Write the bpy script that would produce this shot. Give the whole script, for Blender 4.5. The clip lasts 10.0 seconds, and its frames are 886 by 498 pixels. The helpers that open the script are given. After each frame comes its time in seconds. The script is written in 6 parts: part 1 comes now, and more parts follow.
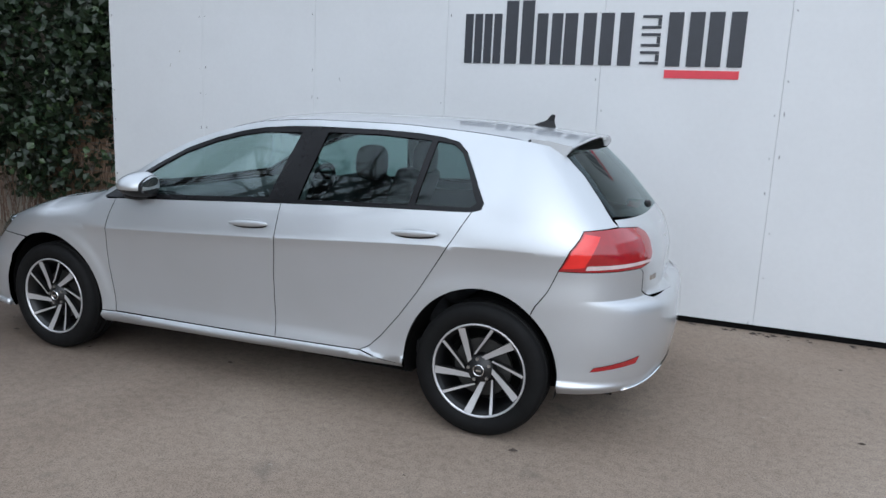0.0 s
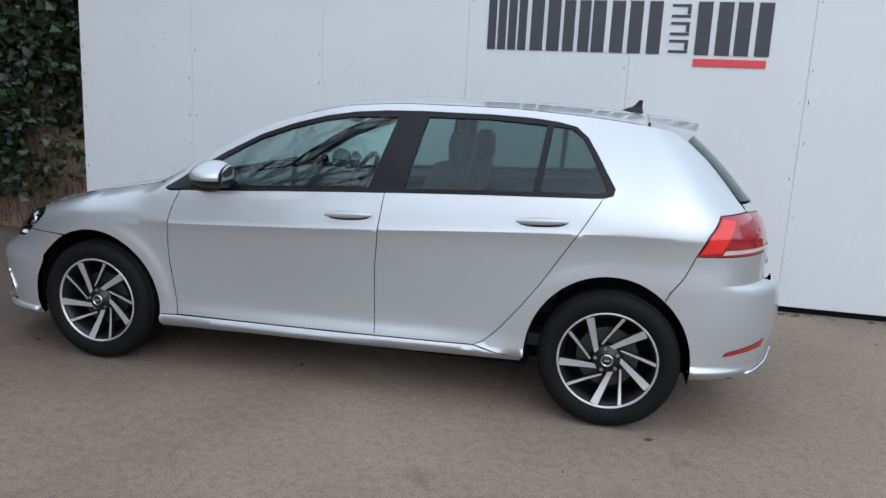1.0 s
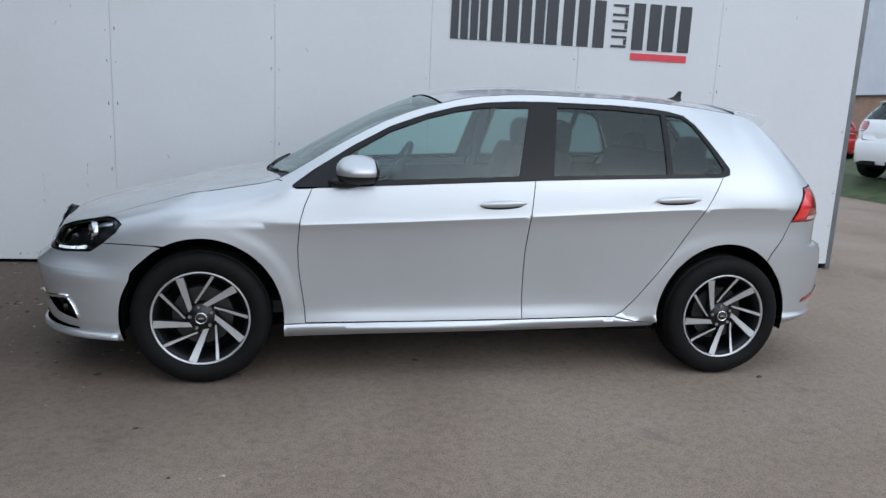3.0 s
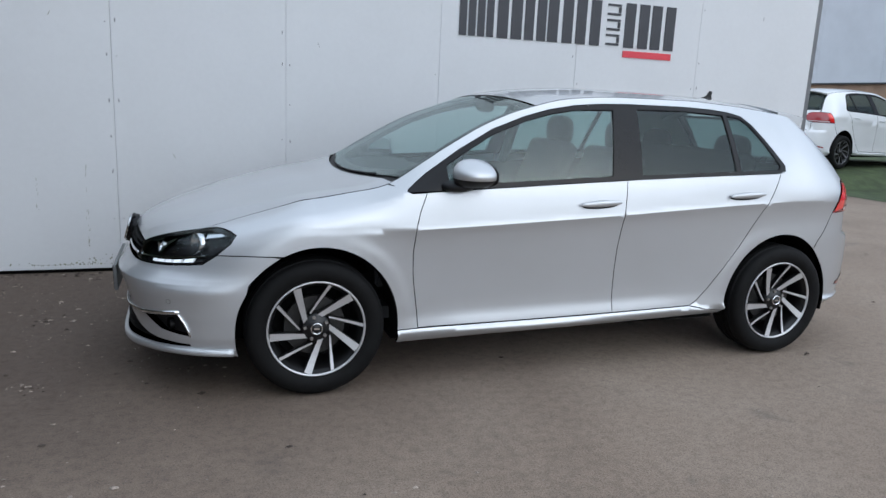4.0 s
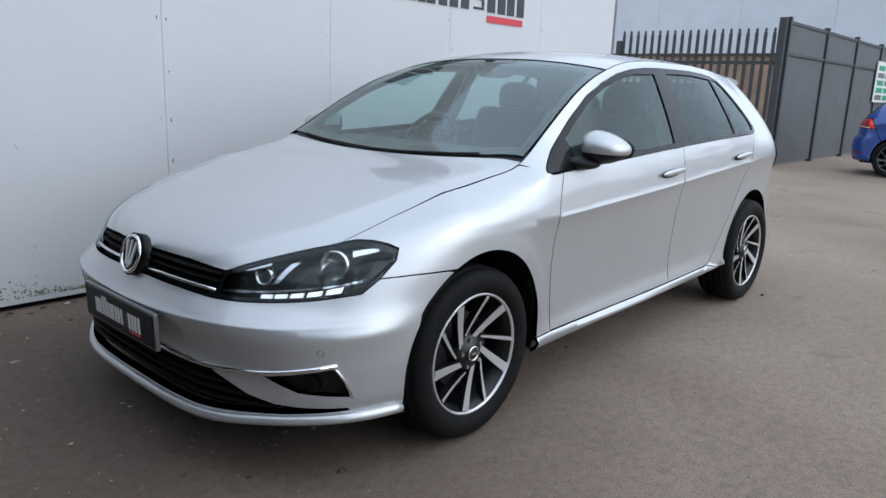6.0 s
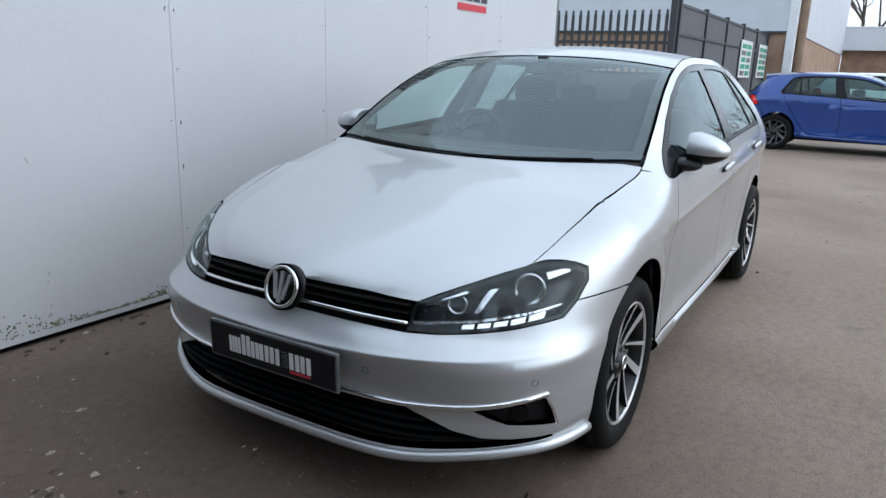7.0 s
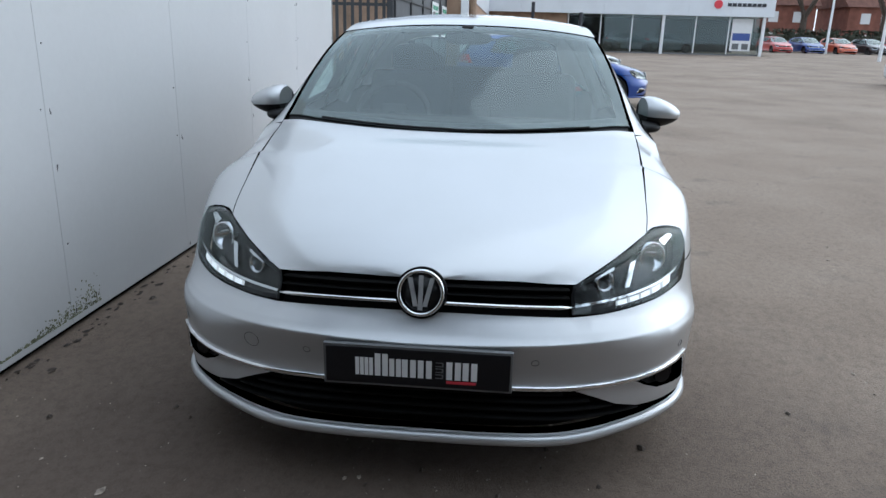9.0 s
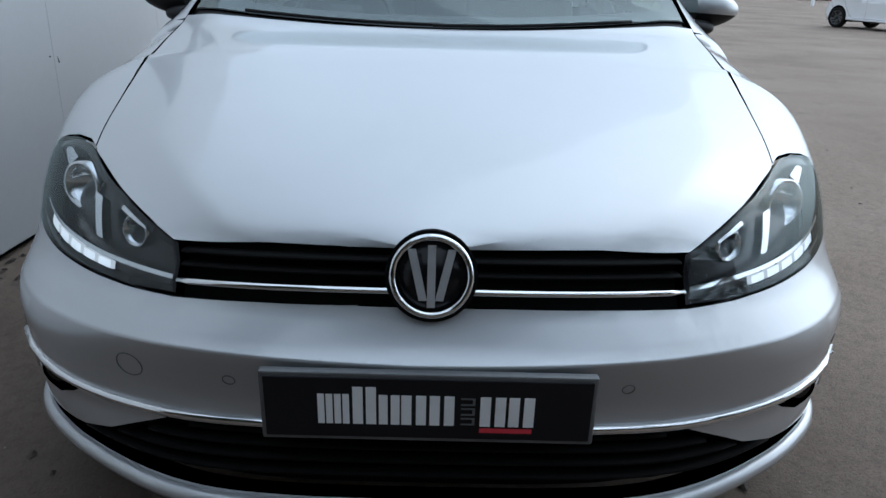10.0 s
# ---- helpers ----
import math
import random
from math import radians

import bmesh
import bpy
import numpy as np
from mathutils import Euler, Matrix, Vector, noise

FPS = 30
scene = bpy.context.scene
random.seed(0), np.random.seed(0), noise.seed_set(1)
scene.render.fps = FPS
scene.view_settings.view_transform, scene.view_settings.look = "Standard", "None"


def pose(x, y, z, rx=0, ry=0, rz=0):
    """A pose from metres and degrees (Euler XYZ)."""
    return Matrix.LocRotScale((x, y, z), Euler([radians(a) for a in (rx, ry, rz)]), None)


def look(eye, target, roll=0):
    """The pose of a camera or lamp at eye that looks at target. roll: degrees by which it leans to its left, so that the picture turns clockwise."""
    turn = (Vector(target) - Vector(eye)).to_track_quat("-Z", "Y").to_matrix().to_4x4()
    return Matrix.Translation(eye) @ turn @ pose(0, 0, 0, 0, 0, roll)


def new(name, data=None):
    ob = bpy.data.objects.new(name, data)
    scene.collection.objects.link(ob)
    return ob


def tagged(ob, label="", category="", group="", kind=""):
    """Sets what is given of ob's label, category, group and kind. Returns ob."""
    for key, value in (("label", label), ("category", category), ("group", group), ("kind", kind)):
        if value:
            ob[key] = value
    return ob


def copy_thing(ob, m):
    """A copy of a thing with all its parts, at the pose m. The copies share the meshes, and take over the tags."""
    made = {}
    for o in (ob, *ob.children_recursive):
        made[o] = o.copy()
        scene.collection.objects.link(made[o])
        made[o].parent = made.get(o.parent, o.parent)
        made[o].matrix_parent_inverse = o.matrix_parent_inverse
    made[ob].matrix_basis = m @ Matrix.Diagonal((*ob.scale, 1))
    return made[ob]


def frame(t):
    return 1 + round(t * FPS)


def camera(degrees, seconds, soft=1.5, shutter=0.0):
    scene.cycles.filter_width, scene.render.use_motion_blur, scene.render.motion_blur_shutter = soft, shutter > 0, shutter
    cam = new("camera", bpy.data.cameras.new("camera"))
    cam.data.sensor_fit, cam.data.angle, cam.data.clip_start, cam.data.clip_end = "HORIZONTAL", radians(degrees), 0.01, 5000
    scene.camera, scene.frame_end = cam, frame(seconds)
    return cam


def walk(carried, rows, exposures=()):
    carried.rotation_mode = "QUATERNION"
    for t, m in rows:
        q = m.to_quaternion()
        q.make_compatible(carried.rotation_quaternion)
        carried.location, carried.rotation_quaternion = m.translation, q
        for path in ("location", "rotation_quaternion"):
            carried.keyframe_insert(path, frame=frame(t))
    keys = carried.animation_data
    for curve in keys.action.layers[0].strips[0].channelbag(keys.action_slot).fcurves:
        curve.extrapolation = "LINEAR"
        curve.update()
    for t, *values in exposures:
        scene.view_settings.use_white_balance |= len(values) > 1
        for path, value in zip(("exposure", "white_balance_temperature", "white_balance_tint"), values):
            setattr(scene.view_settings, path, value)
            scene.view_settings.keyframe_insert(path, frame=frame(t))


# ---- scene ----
cam = camera(63.8, 10.0)

PATH = [
    (0, (2.241, -3.81, 1.453), (1.539, -1.973, 1.085), 2.6),
    (0.5, (1.734, -3.898, 1.407), (1.148, -2.021, 1.038), 2.8),
    (1, (1.231, -3.983, 1.37), (0.805, -2.066, 0.994), 2.8),
    (1.5, (0.743, -4.054, 1.324), (0.522, -2.104, 0.936), 2.8),
    (2, (0.254, -4.086, 1.333), (0.264, -2.126, 0.935), 2.7),
    (2.5, (-0.258, -4.163, 1.336), (-0.078, -2.21, 0.942), 2.6),
    (2.7, (-0.462, -4.163, 1.308), (-0.217, -2.217, 0.921), 2.6),
    (4, (-1.819, -3.919, 1.346), (-1.161, -2.075, 0.939), 2.6),
    (4.5, (-2.308, -3.717, 1.339), (-1.462, -1.951, 0.934), 2.3),
    (5, (-2.715, -3.401, 1.323), (-1.634, -1.771, 0.903), 2.1),
    (6.3, (-3.279, -2.063, 1.23), (-1.759, -0.842, 0.783), 2.0),
    (6.5, (-3.37, -1.888, 1.238), (-1.809, -0.722, 0.788), 1.8),
    (7, (-3.678, -1.506, 1.322), (-2.018, -0.508, 0.824), 1.8),
    (7.5, (-3.905, -1.144, 1.385), (-2.134, -0.397, 0.834), 1.7),
    (8, (-4.131, -0.754, 1.4), (-2.289, -0.21, 0.844), 1.8),
    (8.5, (-4.164, -0.411, 1.397), (-2.274, -0.084, 0.829), 1.7),
    (9, (-3.994, -0.213, 1.338), (-2.085, -0.055, 0.762), 1.5),
    (9.5, (-3.614, -0.045, 1.246), (-1.713, 0.023, 0.629), 1.5),
    (10, (-3.163, -0.008, 1.074), (-1.287, -0.024, 0.377), 1.6),
]
walk(cam, [(t, look(e, g, r)) for t, e, g, r in PATH], [(0, 0.38, 5840, 8), (2.5, 0.20, 5800, 8), (5, 0.33, 5820, 8), (7.5, 0.43, 5830, 7), (9, 0.38, 5810, 6), (10, 0.17, 5600, 5)])

# ---- light ----
world = bpy.data.worlds.new("overcast_sky")
scene.world = world
world.use_nodes = True
wt = world.node_tree
sky = wt.nodes.new("ShaderNodeTexSky")
sky.sky_type = "NISHITA"
sky.sun_disc = False
sky.sun_elevation = radians(38)
sky.sun_rotation = radians(150)
sky.air_density, sky.dust_density, sky.ozone_density = 1.2, 4.0, 1.0
soft_sky = wt.nodes.new("ShaderNodeHueSaturation")
soft_sky.inputs["Saturation"].default_value = 0.65
wt.links.new(sky.outputs["Color"], soft_sky.inputs["Color"])
# an even cloud layer, thinner towards the horizon
way_up = wt.nodes.new("ShaderNodeTexCoord")
split_up = wt.nodes.new("ShaderNodeSeparateXYZ")
wt.links.new(way_up.outputs["Generated"], split_up.inputs[0])
cloud_fac = wt.nodes.new("ShaderNodeMapRange")
cloud_fac.inputs[1].default_value, cloud_fac.inputs[2].default_value = 0.0, 1.0
cloud_fac.inputs[3].default_value, cloud_fac.inputs[4].default_value = 1.0, 0.84
wt.links.new(split_up.outputs[2], cloud_fac.inputs[0])
cloud = wt.nodes.new("ShaderNodeVectorMath")
cloud.operation = "SCALE"
cloud.inputs[0].default_value = (6.9, 7.35, 7.95)
wt.links.new(cloud_fac.outputs[0], cloud.inputs["Scale"])
blend_sky = wt.nodes.new("ShaderNodeMix")
blend_sky.data_type = "RGBA"
blend_sky.inputs[0].default_value = 0.78
wt.links.new(soft_sky.outputs["Color"], blend_sky.inputs[6])
wt.links.new(cloud.outputs[0], blend_sky.inputs[7])
wt.links.new(blend_sky.outputs[2], wt.nodes["Background"].inputs["Color"])
wt.nodes["Background"].inputs["Strength"].default_value = 0.16
sun = new("sun", bpy.data.lights.new("sun", "SUN"))
sun.data.energy, sun.data.angle, sun.data.color = 0.62, radians(90), (0.95, 0.98, 1.0)
sun.matrix_world = look((2, -13, 15), (0, 0, 0))

# ---- materials ----


def ramp_of(nt, fac, stops):
    n = nt.nodes.new("ShaderNodeValToRGB")
    while len(n.color_ramp.elements) < len(stops):
        n.color_ramp.elements.new(0.5)
    for e, (p, c) in zip(n.color_ramp.elements, stops):
        e.position, e.color = p, (*c, 1)
    nt.links.new(fac, n.inputs[0])
    return n.outputs[0]


def noise_of(nt, scale, detail=4, coord="Object", rough=0.55, stretch=None):
    tc = nt.nodes.new("ShaderNodeTexCoord")
    out = tc.outputs[coord]
    if stretch:
        mp = nt.nodes.new("ShaderNodeMapping")
        mp.inputs["Scale"].default_value = stretch
        nt.links.new(out, mp.inputs[0])
        out = mp.outputs[0]
    n = nt.nodes.new("ShaderNodeTexNoise")
    n.inputs["Scale"].default_value, n.inputs["Detail"].default_value = scale, detail
    n.inputs["Roughness"].default_value = rough
    nt.links.new(out, n.inputs["Vector"])
    return n.outputs[0]


def mixed(nt, fac, a, b, mode="MIX"):
    n = nt.nodes.new("ShaderNodeMix")
    n.data_type, n.blend_type = "RGBA", mode
    for sock, v in ((n.inputs[0], fac), (n.inputs[6], a), (n.inputs[7], b)):
        if isinstance(v, (int, float)):
            sock.default_value = v
        elif isinstance(v, tuple):
            sock.default_value = (*v, 1)
        else:
            nt.links.new(v, sock)
    return n.outputs[2]


def bump_of(nt, height, strength, distance=0.01):
    n = nt.nodes.new("ShaderNodeBump")
    n.inputs["Strength"].default_value, n.inputs["Distance"].default_value = strength, distance
    nt.links.new(height, n.inputs["Height"])
    return n.outputs[0]


def material(name, color, rough=0.5, metal=0.0, vary=0.12, scale=6.0, grain=60.0, bump=0.0, coat=0.0, emit=None, dirt=None, dist=0.01, spec=0.5):
    m = bpy.data.materials.new(name)
    m.use_nodes = True
    nt = m.node_tree
    b = nt.nodes["Principled BSDF"]
    b.inputs["Roughness"].default_value, b.inputs["Metallic"].default_value = rough, metal
    b.inputs["Coat Weight"].default_value, b.inputs["Coat Roughness"].default_value = coat, 0.03
    b.inputs["Specular IOR Level"].default_value = spec
    c = tuple(color)
    if vary:
        lo, hi = tuple(v * (1 - vary) for v in c), tuple(min(1, v * (1 + vary)) for v in c)
        big = ramp_of(nt, noise_of(nt, scale, 3), [(0.3, lo), (0.7, hi)])
        fine = ramp_of(nt, noise_of(nt, grain, 5), [(0.3, (1 - vary,) * 3), (0.7, (1, 1, 1))])
        out = mixed(nt, 1.0, big, fine, "MULTIPLY")
        if dirt:
            spots = ramp_of(nt, noise_of(nt, dirt[1], 6, rough=0.7), [(dirt[2], (0, 0, 0)), (min(1, dirt[2] + 0.12), (1, 1, 1))])
            out = mixed(nt, spots, out, dirt[0])
        nt.links.new(out, b.inputs["Base Color"])
        r = nt.nodes.new("ShaderNodeMapRange")
        r.inputs[3].default_value, r.inputs[4].default_value = max(0.02, rough * 0.85), min(1, rough * 1.15)
        nt.links.new(noise_of(nt, scale * 3, 4), r.inputs[0])
        nt.links.new(r.outputs[0], b.inputs["Roughness"])
    else:
        b.inputs["Base Color"].default_value = (*c, 1)
    if bump:
        nt.links.new(bump_of(nt, noise_of(nt, grain, 6), bump, dist), b.inputs["Normal"])
    if emit:
        b.inputs["Emission Color"].default_value, b.inputs["Emission Strength"].default_value = (*emit[0], 1), emit[1]
    return m


def paint(name, color, metal=0.55, rough=0.3, flake=0.04):
    """Clear-coated car paint with fine metal flake."""
    m = material(name, color, rough, metal, 0.0, coat=1.0)
    nt = m.node_tree
    b = nt.nodes["Principled BSDF"]
    b.inputs["Coat IOR"].default_value = 1.55
    fine = ramp_of(nt, noise_of(nt, 900, 2), [(0.25, tuple(v * (1 - flake) for v in color)), (0.75, tuple(min(1, v * (1 + flake)) for v in color))])
    film = ramp_of(nt, noise_of(nt, 2.5, 6), [(0.35, (0.96, 0.96, 0.95)), (0.7, (1, 1, 1))])
    nt.links.new(mixed(nt, 1.0, fine, film, "MULTIPLY"), b.inputs["Base Color"])
    return m


def glazing(name, tint, gloss=0.02, straight=0.06):
    """A thin pane: tinted see-through with a mirror gloss, from that share straight on to all of it at a grazing angle."""
    m = bpy.data.materials.new(name)
    m.use_nodes = True
    nt = m.node_tree
    nt.nodes.remove(nt.nodes["Principled BSDF"])
    tr, gl = nt.nodes.new("ShaderNodeBsdfTransparent"), nt.nodes.new("ShaderNodeBsdfGlossy")
    tr.inputs[0].default_value = (*tint, 1)
    gl.inputs["Roughness"].default_value = gloss
    gl.inputs["Color"].default_value = (0.72, 0.81, 0.81, 1)
    fr, mx = nt.nodes.new("ShaderNodeLayerWeight"), nt.nodes.new("ShaderNodeMixShader")
    fr.inputs[0].default_value = 0.5
    steep, share = nt.nodes.new("ShaderNodeMath"), nt.nodes.new("ShaderNodeMapRange")
    steep.operation, steep.inputs[1].default_value = "POWER", 5.0
    share.inputs[3].default_value, share.inputs[4].default_value = straight, 1.0
    nt.links.new(fr.outputs["Facing"], steep.inputs[0])
    nt.links.new(steep.outputs[0], share.inputs[0])
    nt.links.new(share.outputs[0], mx.inputs[0])
    nt.links.new(tr.outputs[0], mx.inputs[1])
    nt.links.new(gl.outputs[0], mx.inputs[2])
    nt.links.new(mx.outputs[0], nt.nodes["Material Output"].inputs[0])
    return m


SILVER = paint("silver_paint", (0.54, 0.555, 0.575), 0.70, 0.42)
BLUE = paint("blue_paint", (0.003, 0.045, 0.25), 0.2, 0.3)
WHITE_CAR = paint("white_paint", (0.75, 0.76, 0.77), 0.0, 0.35)
RED_CAR = paint("red_paint", (0.45, 0.02, 0.02), 0.1, 0.3)
ORANGE_CAR = paint("orange_paint", (0.55, 0.09, 0.03), 0.1, 0.3)
DARK_CAR = paint("black_paint", (0.02, 0.02, 0.025), 0.2, 0.3)
GREY_CAR = paint("grey_paint", (0.12, 0.13, 0.14), 0.5, 0.3)
BLACK_GLOSS = material("gloss_black_plastic", (0.008, 0.008, 0.009), 0.16, 0, 0.1, 8, spec=0.22)
GRILLE_BLACK = material("grille_black", (0.005, 0.005, 0.005), 0.6, 0, 0.1, 10, spec=0.06)
BLACK_TRIM = material("black_trim", (0.011, 0.011, 0.012), 0.5, 0, 0.15, 10, spec=0.3)
UNDER = material("underbody", (0.006, 0.006, 0.006), 0.9, 0, 0.2, 8, spec=0.1)
RUBBER = material("tyre_rubber", (0.005, 0.005, 0.0052), 0.7, 0, 0.2, 9, 120, 0.15, dist=0.002, spec=0.18)
ALLOY = material("machined_alloy", (0.58, 0.58, 0.59), 0.3, 0.6, 0.06, 9, 200)
RIM_DARK = material("dark_wheel_paint", (0.006, 0.006, 0.0065), 0.4, 0.0, 0.1, 9)
CHROME = material("chrome", (0.78, 0.79, 0.8), 0.07, 1.0, 0.0)
SATIN = material("satin_metal", (0.5, 0.5, 0.5), 0.3, 1.0, 0.08, 8)
DISC = material("brake_disc", (0.05, 0.048, 0.046), 0.5, 0.6, 0.2, 12)
CLOTH = material("seat_cloth", (0.018, 0.019, 0.022), 0.9, 0, 0.2, 14, 200, 0.3, dist=0.002)
CABIN = material("cabin_plastic", (0.02, 0.021, 0.023), 0.6, 0, 0.2, 10)
LINING = material("roof_lining", (0.3, 0.3, 0.29), 0.9, 0, 0.08, 10)
GLASS_FRONT = glazing("clear_glass", (0.56, 0.73, 0.71), 0.02, 0.085)
SCREEN = glazing("screen_glass", (0.86, 0.94, 0.93), 0.02, 0.17)
GLASS_REAR = glazing("privacy_glass", (0.32, 0.43, 0.42), 0.02, 0.05)
GLASS_SHOP = glazing("shop_glass", (0.75, 0.8, 0.8))
LENS = glazing("lamp_lens", (0.93, 0.95, 0.96), 0.02, 0.04)
LAMP_BODY = material("lamp_housing", (0.006, 0.006, 0.007), 0.25, 0.0, 0.15, 12)
BOWL = material("lamp_bowl", (0.75, 0.76, 0.78), 0.15, 1.0, 0.0)
MIRROR = material("mirror_glass", (0.14, 0.145, 0.15), 0.03, 1.0, 0.0)
REFLECTOR = material("lamp_reflector", (0.75, 0.76, 0.78), 0.12, 1.0, 0.0)
DRL = material("daytime_lamp", (0.9, 0.92, 0.95), 0.3, 0, 0.0, emit=((0.95, 0.98, 1.0), 0.5))
TAIL_RED = material("tail_lamp_red", (0.30, 0.006, 0.010), 0.08, 0, 0.1, 20, coat=1.0)
TAIL_BRIGHT = material("tail_lamp_bright", (0.68, 0.015, 0.012), 0.08, 0, 0.05, 20, coat=1.0, emit=((1, 0.03, 0.02), 0.06))
TAIL_CLEAR = material("tail_lamp_clear", (0.62, 0.5, 0.5), 0.1, 0, 0.1, 20, coat=1.0)
PLATE_BLACK = material("plate_black", (0.008, 0.008, 0.010), 0.4, 0, 0.1, 10, spec=0.25)
PRINT_WHITE = material("print_white", (0.75, 0.75, 0.75), 0.4, 0, 0.04, 10)
PRINT_RED = material("print_red", (0.62, 0.04, 0.06), 0.45, 0, 0.06, 10)
PRINT_DARK = material("print_dark", (0.02, 0.022, 0.03), 0.35, 0, 0.1, 10)
PRINT_BLUE = material("print_blue", (0.05, 0.09, 0.3), 0.45, 0, 0.06, 10)
PRINT_GREEN = material("print_green", (0.02, 0.3, 0.16), 0.45, 0, 0.06, 10)
BOARD = material("white_board", (0.61, 0.62, 0.63), 0.42, 0, 0.025, 1.3, 30, 0.04, dirt=((0.5, 0.5, 0.47), 3.0, 0.74))
BOARD_DIRT = material("algae_stain", (0.22, 0.23, 0.15), 0.9, 0, 0.4, 20)
STEEL = material("galvanised_steel", (0.16, 0.165, 0.17), 0.45, 0.5, 0.15, 6)
FENCE = material("dark_fence_paint", (0.04, 0.043, 0.048), 0.5, 0.1, 0.12, 5)
MESH_PANEL = material("fence_panel_grey", (0.10, 0.106, 0.113), 0.6, 0.1, 0.1, 3)
CLADDING = material("grey_cladding", (0.60, 0.62, 0.66), 0.5, 0.1, 0.05, 1.0)
FASCIA = material("fascia_panel", (0.68, 0.70, 0.73), 0.45, 0.1, 0.05, 0.6)
BRICK = material("brick", (0.36, 0.24, 0.165), 0.9, 0, 0.25, 1.5, 40, 0.2)
BRICK_RED = material("red_brick", (0.25, 0.10, 0.07), 0.9, 0, 0.25, 1.0, 40, 0.2)
MORTAR = material("mortar", (0.3, 0.27, 0.23), 0.95, 0, 0.15, 3)
WHITE_STEEL = material("white_painted_steel", (0.75, 0.76, 0.77), 0.4, 0, 0.06, 4)
BROWN_STEEL = material("brown_pipe", (0.25, 0.17, 0.11), 0.6, 0, 0.2, 4)
CONCRETE = material("concrete", (0.32, 0.31, 0.29), 0.9, 0, 0.15, 3, 60, 0.2)
GRASS = material("grass", (0.06, 0.085, 0.03), 0.9, 0, 0.4, 3)
LEAF = material("ivy_leaf", (0.016, 0.032, 0.012), 0.45, 0, 0.5, 3.0)
LEAF_LIGHT = material("ivy_leaf_light", (0.05, 0.085, 0.03), 0.45, 0, 0.4, 3.0)
TWIG = material("twig", (0.13, 0.085, 0.06), 0.9, 0, 0.3, 8)
BARK = material("bark", (0.09, 0.07, 0.055), 0.95, 0, 0.3, 5, 40, 0.5)
LITTER = material("dry_litter", (0.36, 0.30, 0.25), 0.9, 0, 0.4, 30)
LITTER_DARK = material("dark_litter", (0.06, 0.045, 0.035), 0.9, 0, 0.4, 30)
PLASTIC_WHITE = material("milky_plastic", (0.68, 0.7, 0.66), 0.5, 0, 0.08, 8)
YELLOW = material("yellow_plastic", (0.5, 0.38, 0.04), 0.5, 0, 0.1, 6)
TIMBER = material("showroom_dark", (0.05, 0.05, 0.055), 0.7, 0, 0.2, 3)
ROOF_TILE = material("roof_tile", (0.16, 0.07, 0.05), 0.9, 0, 0.25, 2)
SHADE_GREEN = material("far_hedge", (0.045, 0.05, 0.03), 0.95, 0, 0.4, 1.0)


